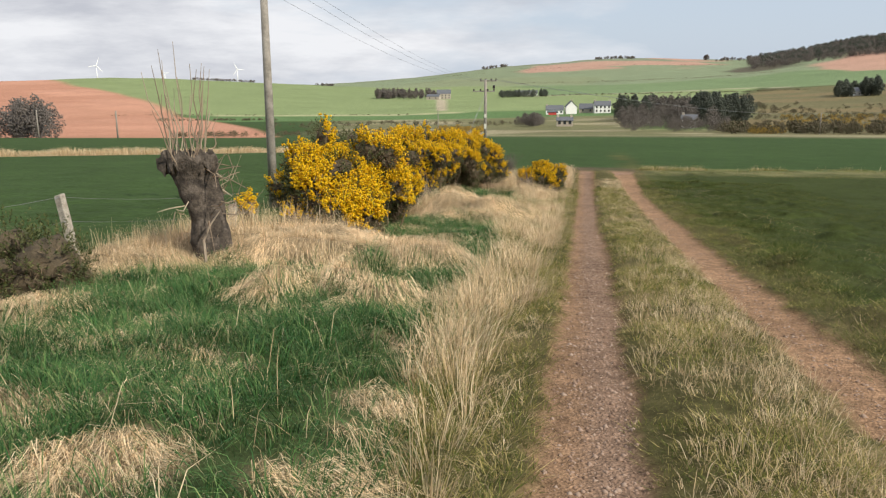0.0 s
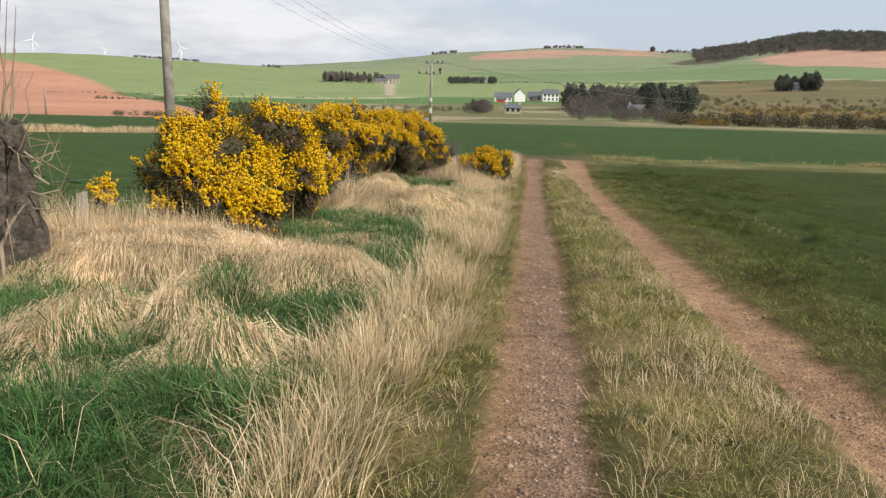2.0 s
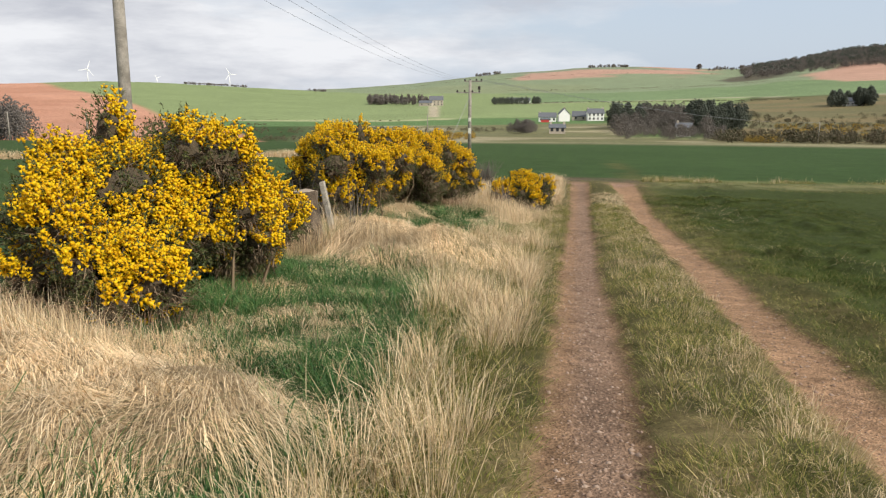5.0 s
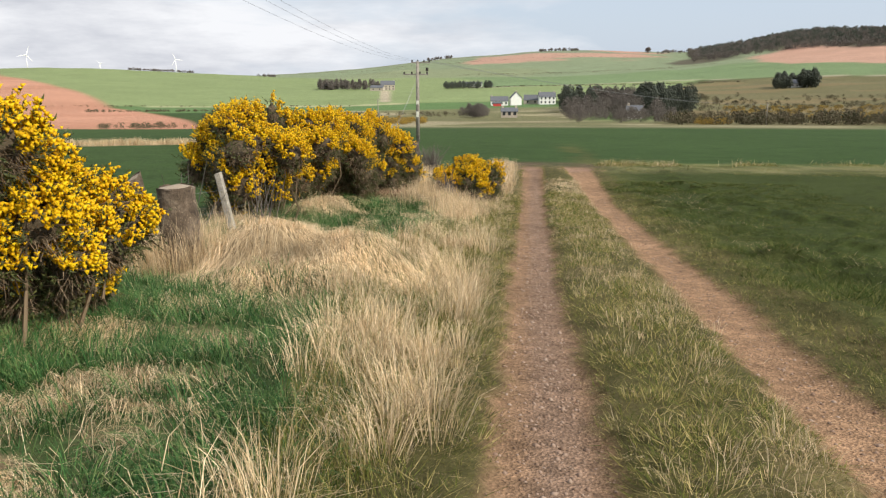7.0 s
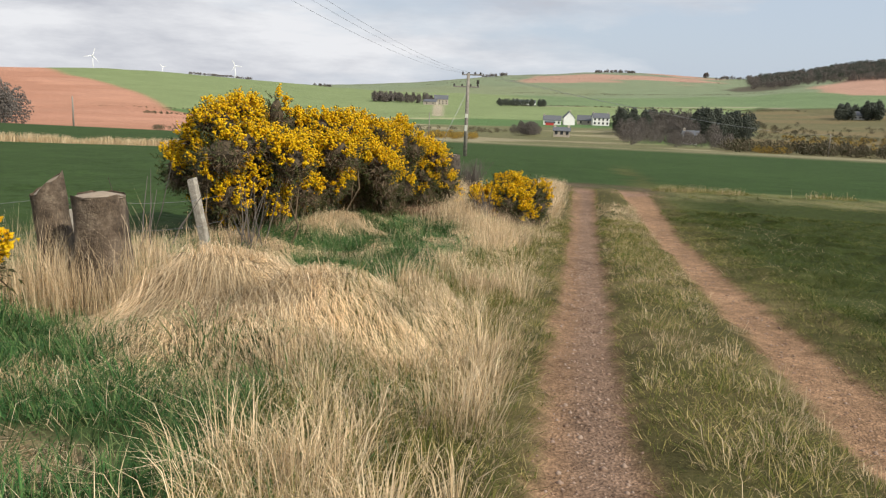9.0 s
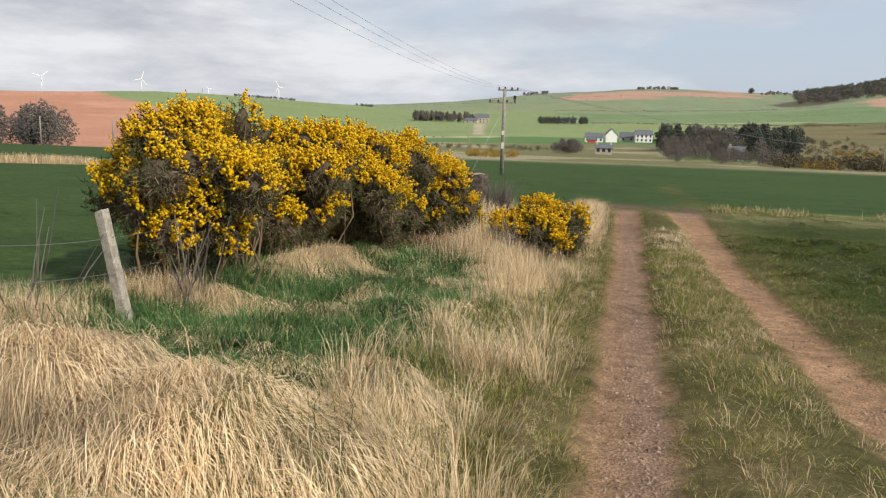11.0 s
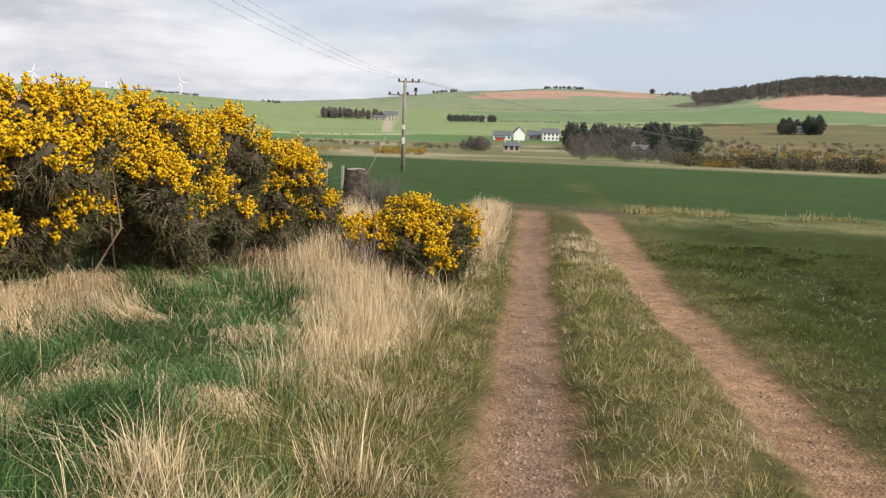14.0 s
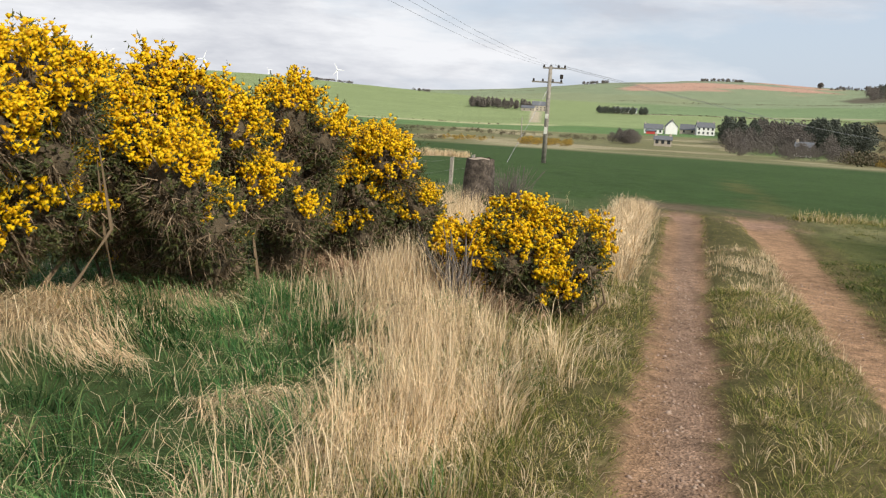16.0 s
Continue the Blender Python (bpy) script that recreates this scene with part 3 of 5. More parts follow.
def thatch():
    x, y = np.concatenate([scatter(300000, -5.8, -0.9, 1.5, 25), scatter(30000, -5.6, -0.9, 25, 31)], 1)
    x, y = keep(dry_cover(x, y) * (0.6 + 0.6 * fbm(x * 2, y * 2, 111)) * step(-6.4, -5.0, x), x, y)
    n = len(x)
    e = 0.08
    gx, gy = (height(x + e, y) - height(x - e, y)), (height(x, y + e) - height(x, y - e)) + 2 * e * 0.09
    lock = fbm(x * 6.0, y * 6.0, 115)
    toward = np.arctan2(-gy - 0.07, -gx + 0.015) + (fbm(x * 1.5, y * 1.5, 119) - 0.5) * 1.8 + (lock - 0.5) * 1.8 + R.normal(0, 0.32, n)
    comb = fbm(x * 1.6, y * 1.6, 113)
    # low locks toned darker than raised ones: shade in the gaps, painted
    shade = np.clip(0.30 + 1.5 * fbm(x * 2.8, y * 2.8, 117) * (0.35 + 1.3 * lock), 0.30, 1.35) * R.uniform(0.8, 1.2, n)
    lie = R.random(n) < 0.95
    xl, yl, k = x[lie], y[lie], int(lie.sum())
    blades("dead_grass_thatch", xl, yl, R.uniform(0.20, 0.50, k) * (0.6 + 0.7 * comb[lie]), R.uniform(0.5, 1.6, k), toward[lie],
           R.uniform(0.003, 0.0055, k) * thick(yl), STRAW, "pale dead grass lying combed over the mounds", tone=shade[lie],
           drape=R.uniform(0.012, 0.085, k) * (0.5 + 1.2 * lock[lie]))
    xs, ys, k = x[~lie], y[~lie], n - k
    blades("dead_grass_thatch", xs, ys, R.uniform(0.08, 0.24, k), R.uniform(0.5, 1.5, k), toward[~lie] + R.normal(0, 0.8, k), R.uniform(0.002, 0.004, k) * thick(ys),
           STRAW, "loose dead grass standing out of the mounds", droop=R.uniform(0.0, 0.3, k))


def tall_dry():
    def chance(x, y):
        return fringe(x, y) * (1 - 0.75 * dry_cover(x, y)) * (0.05 + 0.95 * step(0.46, 0.62, fbm(x * 1.9, y * 1.4, 121)))

    x, y, toward, far, tone, size = tufts(4600, -2.3, -0.4, 2.6, 40, 36, 0.06, chance)
    n = len(x)
    blades("tall_dry_grass", x, y, R.uniform(0.12, 0.40, n) * size, 0.14 + 0.34 * np.minimum(far, 2.2), toward, R.uniform(0.0025, 0.0045, n) * thick(y), STRAW,
           "upright straw-coloured dead grass along the track", tone=0.3 + 0.7 * tone)
    x, y = scatter(60000, -2.0, -0.6, 2.5, 30)
    x, y = keep(fringe(x, y) * (1 - 0.8 * dry_cover(x, y)), x, y)
    n = len(x)
    blades("fringe_grass", x, y, R.uniform(0.08, 0.24, n), R.uniform(0.2, 1.0, n), R.uniform(0, 6.3, n), R.uniform(0.003, 0.005, n) * thick(y), VERGE,
           "green and olive grass at the foot of the dead stems")
    # taller stems standing before the gorse and round the mounds
    spots = [(-1.25, 24.2, 0.32, 1.5, 0.52), (-1.65, 25.6, 0.35, 0.8, 0.55), (-1.0, 7.4, 0.22, 1.2, 0.40), (-4.6, 10.5, 0.8, 0.5, 0.55), (-3.6, 10.7, 0.8, 0.35, 0.34), (-3.9, 16.95, 0.6, 0.2, 0.75), (-4.4, 17.2, 0.4, 0.2, 0.8), (-4.5, 11.3, 1.2, 0.4, 0.50), (-3.2, 11.2, 0.9, 0.3, 0.30), (-5.3, 9.6, 0.7, 0.7, 0.38), (-2.4, 27.0, 0.5, 1.2, 0.55), (-4.75, 19.7, 0.5, 0.5, 0.34), (-4.1, 17.1, 0.45, 0.25, 0.55), (-3.4, 17.0, 0.25, 0.3, 0.45),
             (-1.2, 30.5, 0.5, 2.5, 0.45), (-4.4, 33.0, 1.5, 4.0, 0.5),  (-0.9, 36, 0.4, 3.0, 0.35), (-4.4, 21.0, 0.8, 0.25, 0.3), (-3.7, 23.2, 0.25, 0.8, 0.35)]
    xs, ys, hs = [], [], []
    for sx, sy, rx, ry, h in spots:
        k = int(3000 * rx * ry ** 0.5)
        xs.append(R.normal(sx, rx * 0.55, k)), ys.append(R.normal(sy, ry * 0.55, k)), hs.append(R.uniform(0.3, 1.1, k) * h)
    x, y, h = np.concatenate(xs), np.concatenate(ys), np.concatenate(hs)
    n = len(x)
    blades("tall_dry_grass", x, y, h, R.uniform(0.05, 0.7, n), R.uniform(0, 6.3, n), R.uniform(0.002, 0.004, n) * thick(y), STRAW,
           "tall bleached grass stems standing round the gorse")


def bracken():
    spots = [(-3.5, 28.6, 0.9, 0.9), (-2.9, 27.8, 0.6, 0.6), (-4.1, 12.2, 1.0, 0.5), (-1.6, 27.0, 0.5, 0.3)]
    xs, ys = [], []
    for sx, sy, rx, ry in spots:
        k = int(2600 * rx * ry) + 100
        xs.append(R.normal(sx, rx * 0.5, k)), ys.append(R.normal(sy, ry * 0.5, k))
    x, y = np.concatenate(xs), np.concatenate(ys)
    n = len(x)
    blades("dead_bracken", x, y, R.uniform(0.12, 0.42, n), R.uniform(0.2, 1.3, n), R.uniform(0, 6.3, n), R.uniform(0.004, 0.008, n) * (1 + y * 0.02), BRACKEN,
           "brown dead bracken and stems under the gorse", droop=R.uniform(0, 0.3, n))


def verge():
    def chance(x, y):
        return (1 - np.clip(rut_mask(x, y)[0] * 1.3, 0, 1)) * (0.25 + 0.75 * step(0.34, 0.52, fbm(x * 2.0, y * 1.5, 131)))

    near, rest = tufts(7500, -1.0, 2.9, 1.6, 11, 28, 0.045, chance), tufts(11000, -1.0, 2.9, 11, 30, 28, 0.045, chance)
    x, y, toward, far, tone, size = [np.concatenate(pair) for pair in zip(near, rest)]
    ok = rut_mask(x, y)[0] < 0.75
    x, y, toward, far, tone, size = [a[ok] for a in (x, y, toward, far, tone, size)]
    n = len(x)
    edge = band(x, 0.55, 1.42, 0.15)
    blades("track_grass", x, y, R.uniform(0.02, 0.07, n) * size * (1 + 0.7 * edge + 0.6 * band(x, -1.2, -0.15, 0.1)), 0.4 + 0.6 * np.minimum(far, 2), toward, R.uniform(0.004, 0.0065, n) * thick(y), VERGE,
           "worn mixed green and dry grass between the ruts", short=True, tone=tone)
    x, y = np.concatenate([scatter(110000, -1.0, 2.9, 1.6, 28), scatter(50000, -1.0, 2.9, 28, 42)], 1)
    x, y = keep(1 - np.clip(rut_mask(x, y)[0] * 1.15, 0, 1), x, y)
    n = len(x)
    blades("track_grass", x, y, R.uniform(0.015, 0.05, n), R.uniform(0.3, 1.6, n), R.uniform(0, 6.3, n), R.uniform(0.0035, 0.006, n) * thick(y), VERGE,
           "short trodden grass beside the ruts", short=True)

    # clumps of bleached stems in the crown of the track, thickest at its start and beside the east rut
    def pale(x, y):
        return (0.25 + 0.75 * step(0.42, 0.58, fbm(x * 2.2, y * 1.5, 137))) * (1 - 0.62 * step(9, 14, y)) * (0.45 + 0.55 * step(0.9, 1.25, x))

    x, y, toward, far, tone, size = tufts(4600, 0.50, 1.54, 1.8, 34, 16, 0.045, pale)
    n = len(x)
    blades("track_grass", x, y, R.uniform(0.05, 0.15, n) * size, 0.25 + 0.45 * np.minimum(far, 2), toward, R.uniform(0.002, 0.0035, n) * thick(y), STRAW,
           "clumps of bleached stems in the crown of the track", tone=0.35 + 0.5 * tone)

    def edge_wisps(x, y):
        return 0.2 + 0.8 * step(0.44, 0.58, fbm(x * 2.4, y * 1.7, 139))

    x, y, toward, far, tone, size = tufts(2000, -1.05, -0.30, 1.8, 32, 14, 0.045, edge_wisps)
    n = len(x)
    blades("track_grass", x, y, R.uniform(0.04, 0.12, n) * size, 0.3 + 0.5 * np.minimum(far, 2), toward, R.uniform(0.002, 0.0035, n) * thick(y), STRAW,
           "bleached wisps along the west edge of the track", tone=0.35 + 0.5 * tone)


def sward():
    def chance(x, y):
        return (1 - 0.6 * step(4, 10, x)) * (0.25 + 0.75 * step(0.34, 0.54, fbm(x * 1.1, y * 0.9, 141)))

    x, y, toward, far, tone, size = tufts(11500, 2.2, 8.0, 4.5, 34, 24, 0.075, chance)
    n = len(x)
    ruff = band(x, 2.6, 3.8, 0.3) * step(0.45, 0.6, fbm(x * 0.9, y * 0.6, 143))
    blades("field_grass", x, y, R.uniform(0.045, 0.085, n) * size * (1 + 1.0 * ruff), 0.4 + 0.6 * np.minimum(far, 2), toward, R.uniform(0.005, 0.009, n) * thick(y), SWARD,
           "short dark green grass of the field", short=True, tone=tone)
    x, y = np.concatenate([scatter(70000, 2.2, 9.0, 4.5, 30), scatter(40000, 2.2, 14.0, 28, 42)], 1)
    n = len(x)
    blades("field_grass", x, y, R.uniform(0.02, 0.05, n), R.uniform(0.3, 1.4, n), R.uniform(0, 6.3, n), R.uniform(0.005, 0.009, n) * thick(y), SWARD,
           "close-cropped grass of the field", short=True)
    x, y = scatter(9000, 2.1, 4.5, 5, 34)
    x, y = keep(step(0.54, 0.68, fbm(x * 0.9, y * 0.9, 147)), x, y)
    n = len(x)
    blades("field_grass", x, y, R.uniform(0.04, 0.14, n), R.uniform(0.6, 1.8, n), R.uniform(0, 6.3, n), R.uniform(0.003, 0.005, n), STRAW, "cut dead grass at the edge of the field", short=True)


def boundary():
    # pale grass left standing along the field edges
    n = 30000
    u = R.random(n)
    x, y = 2.6 + 62 * u, 42.4 + 8.5 * u + R.normal(0, 0.45, n)
    lump = fbm(x * 0.9, y * 0.9, 151)
    x, y, lump = keep(0.1 + 0.9 * step(0.42, 0.6, lump), x, y, lump)
    n = len(x)
    blades("boundary_grass", x, y, R.uniform(0.05, 0.22, n) * (0.4 + 1.6 * step(0.45, 0.75, lump)), R.uniform(0.2, 1.2, n), R.uniform(0, 6.3, n), R.uniform(0.012, 0.022, n), VERGE,
           "line of rough pale grass between the two fields", short=True)
    x, y = keep(step(0.52, 0.7, lump) * 0.5, x, y)
    n = len(x)
    blades("boundary_grass", x, y, R.uniform(0.12, 0.40, n), R.uniform(0.2, 1.2, n), R.uniform(0, 6.3, n), R.uniform(0.010, 0.018, n), STRAW,
           "bleached tufts between the two fields", short=True)
    x, y = scatter(16000, 2.4, 24, 37.0, 43.5)
    x, y = keep(step(0.45, 0.65, fbm(x * 0.8, y * 0.8, 153)), x, y)
    n = len(x)
    blades("boundary_grass", x, y, R.uniform(0.04, 0.12, n), R.uniform(0.4, 1.4, n), R.uniform(0, 6.3, n), R.uniform(0.008, 0.014, n), VERGE,
           "faded short grass at the end of the field", short=True)
    n = 16000
    u = R.random(n)
    x, y = -48 + 34 * u, 37 + 37 * u + R.normal(0, 0.45, n)
    blades("boundary_grass", x, y, R.uniform(0.3, 0.75, n) * (0.5 + 0.8 * fbm(x * 0.6, y * 0.6, 155)), R.uniform(0.1, 0.6, n), R.uniform(0, 6.3, n), R.uniform(0.015, 0.03, n), STRAW,
           "pale grass along the fence across the west field")


def gravel():
    n = 13000
    u = R.random(n)
    pick = R.random(n) < 0.7
    x = np.where(pick, R.normal(0.16, 0.17, n), R.normal(1.85, 0.17, n))
    y = 2.0 + 30 * u**1.5
    size = np.minimum(np.exp(R.normal(-4.75, 0.55, n)), 0.026)
    x, y, size = [a[rut_mask(x, y)[0] > 0.4] for a in (x, y, size)]
    n = len(x)
    z = height(x, y)
    octa = np.array([(1, 0, 0), (0, 1, 0), (-1, 0, 0), (0, -1, 0), (0, 0, 0.7), (0, 0, -0.6)], float)
    v = octa[None] * R.uniform(0.55, 1.25, (n, 6, 1)) * size[:, None, None]
    a = R.uniform(0, 6.3, n)
    c, s = np.cos(a)[:, None], np.sin(a)[:, None]
    vx, vy = v[..., 0] * c - v[..., 1] * s, v[..., 0] * s + v[..., 1] * c
    v = np.stack([vx + x[:, None], vy + y[:, None], v[..., 2] + z[:, None]], -1).reshape(-1, 3)
    tri = np.array([0, 1, 4, 1, 2, 4, 2, 3, 4, 3, 0, 4, 1, 0, 5, 2, 1, 5, 3, 2, 5, 0, 3, 5])
    corners = ((np.arange(n) * 6)[:, None] + tri).ravel()
    tagged(from_arrays("gravel", v, corners, np.full(n * 8, 3), PEBBLE), "loose reddish stones in the ruts", "gravel", kind="stuff")


for grow in (lush, thatch, tall_dry, bracken, verge, sward, boundary, gravel):
    grow()


# ---- shaping tools ----
def part(name, bm, mat, parent=None, label="", smooth=False):
    """Links a bmesh as one mesh object under a thing or a part."""
    me = bpy.data.meshes.new(name)
    bmesh.ops.recalc_face_normals(bm, faces=bm.faces)
    bm.to_mesh(me)
    bm.free()
    me.materials.append(mat)
    if smooth:
        me.polygons.foreach_set("use_smooth", np.ones(len(me.polygons), bool))
    ob = new(name, me)
    ob.parent = parent
    return tagged(ob, label) if label else ob


def thing(name, at, label, category, group="", kind="", turn=0.0):
    ob = new(name)
    ob.matrix_world = pose(*at, 0, 0, turn)
    ob.empty_display_size = 0.1
    return tagged(ob, label, category, group, kind)


def add_tube(bm, points, radii, sides=6, rough=0.0, seed=0, caps=True):
    """A tube through points, with a radius at each; rough gives a gnarled surface."""
    rnd = random.Random(seed)
    points = [Vector(p) for p in points]
    rings = []
    for i, (p, r) in enumerate(zip(points, radii)):
        ahead = points[min(i + 1, len(points) - 1)] - points[max(i - 1, 0)]
        ahead.normalize()
        side = ahead.orthogonal().normalized() if abs(ahead.z) < 0.9 else Vector((1, 0, 0)).cross(ahead).normalized()
        other = ahead.cross(side)
        ring = []
        for k in range(sides):
            a = 2 * math.pi * k / sides
            rr = r * (1 + rough * (rnd.random() - 0.5))
            ring.append(bm.verts.new(p + side * math.cos(a) * rr + other * math.sin(a) * rr))
        rings.append(ring)
    for a, b in zip(rings, rings[1:]):
        for k in range(sides):
            bm.faces.new((a[k], a[(k + 1) % sides], b[(k + 1) % sides], b[k]))
    if caps:
        bm.faces.new(rings[0][::-1])
        bm.faces.new(rings[-1])
    return bm


def tube(points, radii, sides=6, rough=0.0, seed=0):
    return add_tube(bmesh.new(), points, radii, sides, rough, seed)


def box(x0, x1, y0, y1, z0, z1, bevel=0.0):
    bm = bmesh.new()
    bmesh.ops.create_cube(bm, size=1)
    for v in bm.verts:
        v.co = Vector(((x0 + x1) / 2 + v.co.x * (x1 - x0), (y0 + y1) / 2 + v.co.y * (y1 - y0), (z0 + z1) / 2 + v.co.z * (z1 - z0)))
    if bevel:
        bmesh.ops.bevel(bm, geom=bm.edges[:], offset=bevel, segments=1, affect="EDGES")
    return bm


def level(x, y):
    return float(height([x], [y])[0])


# ---- gorse ----
def with_clumps(lobes, seed):
    """The lobes, shrunk a little, with many smaller clumps over them."""
    rnd, out = random.Random(seed), []
    for l in lobes:
        r = (l[3] * l[4] * l[5]) ** (1 / 3)
        if r < 0.3:
            out.append(l)
            continue
        out.append((*l[:3], l[3] * 0.76, l[4] * 0.76, l[5] * 0.76))
        for _ in range(int(8 + 26 * r)):
            u = Vector((rnd.gauss(0, 1), rnd.gauss(0, 1), rnd.gauss(0.25, 0.9))).normalized()
            k = rnd.uniform(0.66, 1.0)
            q = rnd.uniform(0.13, 0.30) * (0.5 + 0.5 * r)
            out.append((l[0] + u.x * l[3] * k, l[1] + u.y * l[4] * k, l[2] + u.z * l[5] * k, q * rnd.uniform(0.8, 1.5), q * rnd.uniform(0.8, 1.5), q * rnd.uniform(0.8, 1.3)))
    return out


def on_lobes(lobes, n, inside=0.92):
    """Random places with outward directions on the joined surface of rounded lobes."""
    L = np.array(lobes)
    area = L[:, 3] * L[:, 4] + L[:, 4] * L[:, 5] + L[:, 3] * L[:, 5]
    which = R.choice(len(L), n, p=area / area.sum())
    u = R.normal(size=(n, 3))
    u /= np.linalg.norm(u, axis=1)[:, None]
    c, r = L[which, :3], L[which, 3:]
    bump = 1 + 0.30 * (fbm(u[:, 0] * 2.3 + which * 3, u[:, 1] * 2.3 + u[:, 2] * 1.9, 161) - 0.5)
    p = c + u * r * bump[:, None]
    nrm = u / r
    nrm /= np.linalg.norm(nrm, axis=1)[:, None]
    ok = np.ones(n, bool)
    for i, l in enumerate(L):
        q = (((p - l[:3]) / (l[3:] * inside)) ** 2).sum(1)
        ok &= (q > 1) | (which == i)
    return p[ok], nrm[ok], which[ok]


def spikes(name, p, d, length, wide, mat, parent):
    """Thin, pointed leaves: one triangle each."""
    n = len(p)
    side = np.cross(d, R.normal(size=(n, 3)))
    side /= np.linalg.norm(side, axis=1)[:, None] + 1e-9
    v = np.stack([p - side * wide[:, None], p + side * wide[:, None], p + d * length[:, None]], 1).reshape(-1, 3)
    return from_arrays(name, v, np.arange(n * 3), np.full(n, 3), mat, parent)


def unit(v):
    return v / (np.linalg.norm(v, axis=-1, keepdims=True) + 1e-9)


def gorse(lobes, sprigs, bloom, label, group="gorse along the bank", seed=0, lean=(0.3, -0.3)):
    """A gorse bush: woody stems, an added dark shell that blocks light, spiny shoots and yellow flower spikes."""
    cx, cy = float(np.mean([l[0] for l in lobes])), float(np.mean([l[1] for l in lobes]))
    bush = thing("gorse_bush", (cx, cy, level(cx, cy)), label, "bush", group)
    undo = bush.matrix_world.inverted()
    made = []
    main, lobes = lobes, with_clumps(lobes, seed)
    # closed, lumpy shell added within the lobes to block light
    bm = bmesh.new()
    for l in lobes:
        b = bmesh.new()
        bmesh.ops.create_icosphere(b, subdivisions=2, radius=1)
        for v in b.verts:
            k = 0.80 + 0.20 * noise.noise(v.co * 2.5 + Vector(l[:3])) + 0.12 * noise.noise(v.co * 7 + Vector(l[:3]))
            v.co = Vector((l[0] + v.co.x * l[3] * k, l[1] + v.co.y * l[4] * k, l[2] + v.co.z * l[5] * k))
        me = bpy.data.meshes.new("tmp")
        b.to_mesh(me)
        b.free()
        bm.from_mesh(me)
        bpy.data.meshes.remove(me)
    made.append(part("core", bm, CORE, bush, "dark shell added inside the bush to block light"))
    # woody stems from the ground into each lobe
    rnd = random.Random(seed)
    for l in main:
        for _ in range(6):
            a = rnd.uniform(0, 6.28)
            x0, y0 = l[0] + math.cos(a) * l[3] * rnd.uniform(0.2, 0.95), l[1] + math.sin(a) * l[4] * rnd.uniform(0.2, 0.95)
            p0 = Vector((x0, y0, level(x0, y0) - 0.03))
            p2 = Vector((l[0] + math.cos(a) * l[3] * 0.95, l[1] + math.sin(a) * l[4] * 0.95, l[2] + l[5] * rnd.uniform(-0.4, 0.3)))
            p1 = (p0 + p2) / 2 + Vector((rnd.uniform(-0.15, 0.15), rnd.uniform(-0.15, 0.15), -0.05))
            made.append(part("stem", tube([p0, p1, p2], [0.020, 0.014, 0.005], 5, 0.3, rnd.random()), TWIG, bush))
    # dead twigs hanging low and inside
    p, nrm, which = on_lobes(lobes, sprigs * 2)
    low = R.random(len(p)) < np.clip(0.35 - 0.75 * nrm[:, 2], 0.05, 1)
    p, nrm = p[low], nrm[low]
    k = 6
    pp = np.repeat(p - nrm * 0.10, k, 0) + R.normal(0, 0.04, (len(p) * k, 3))
    dd = unit(np.repeat(nrm, k, 0) * 0.8 + R.normal(0, 0.6, (len(p) * k, 3)) + np.array([0, 0, -0.15]))
    made.append(spikes("dead_wood", pp, dd, R.uniform(0.08, 0.22, len(pp)), R.uniform(0.003, 0.007, len(pp)), TWIG, bush))
    # green spiny shoots
    p, nrm, which = on_lobes(lobes, sprigs)
    up = unit(nrm + np.array([0, 0, 0.55]) + R.normal(0, 0.35, p.shape))
    k = 13
    along = R.uniform(0, 1, (len(p), k))
    length = R.uniform(0.07, 0.19, len(p)) * np.where(nrm[:, 2] > 0.2, 1.25, 0.9)
    pp = (p[:, None] + up[:, None] * (along * length[:, None])[..., None]).reshape(-1, 3)
    dd = unit(np.repeat(up, k, 0) * 0.7 + R.normal(0, 0.7, pp.shape))
    made.append(spikes("spiny_foliage", pp, dd, R.uniform(0.02, 0.05, len(pp)), R.uniform(0.004, 0.009, len(pp)), SPINE, bush))
    # flowers: clusters of small petals on the sunny, upper shoots
    patch = fbm(p[:, 0] * 2.7 + p[:, 2] * 2.1, p[:, 1] * 2.7 - p[:, 2] * 2.4, 171 + seed)
    fine = fbm(p[:, 0] * 5 + p[:, 2] * 4, p[:, 1] * 5 - p[:, 2] * 4, 175 + seed)
    share = R.beta(0.9, 0.6, len(lobes))[which]
    rise = (p[:, 2] - p[:, 2].min()) / np.ptp(p[:, 2])
    mood = 0.36 * patch + 0.28 * fine + 0.20 * share + 0.18 * nrm[:, 2] + 0.07 * rise + 0.10 * nrm[:, 0]
    want = step(bloom, bloom + 0.045, mood) * step(-0.7, 0.0, nrm[:, 2])
    on = R.random(len(p)) < want
    p, up, length = p[on], up[on], length[on]
    k = 15
    along = R.uniform(0.0, 0.9, (len(p), k))
    c = p[:, None] + up[:, None] * (along * length[:, None])[..., None] + R.normal(0, 0.018, (len(p), k, 3))
    c = c.reshape(-1, 3)
    m = len(c)
    tet = np.array([(1, 1, 1), (1, -1, -1), (-1, 1, -1), (-1, -1, 1)], float) * 0.6
    v = c[:, None] + tet[None] * R.uniform(0.4, 1.4, (m, 4, 3)) * R.uniform(0.015, 0.029, m)[:, None, None]
    tri = np.array([0, 1, 2, 0, 3, 1, 0, 2, 3, 1, 3, 2])
    if m:
        made.append(from_arrays("blossom", v.reshape(-1, 3), ((np.arange(m) * 4)[:, None] + tri).ravel(), np.full(m * 4, 3), FLOWER, bush))
        tagged(made[-1], "dense bright yellow flower spikes")
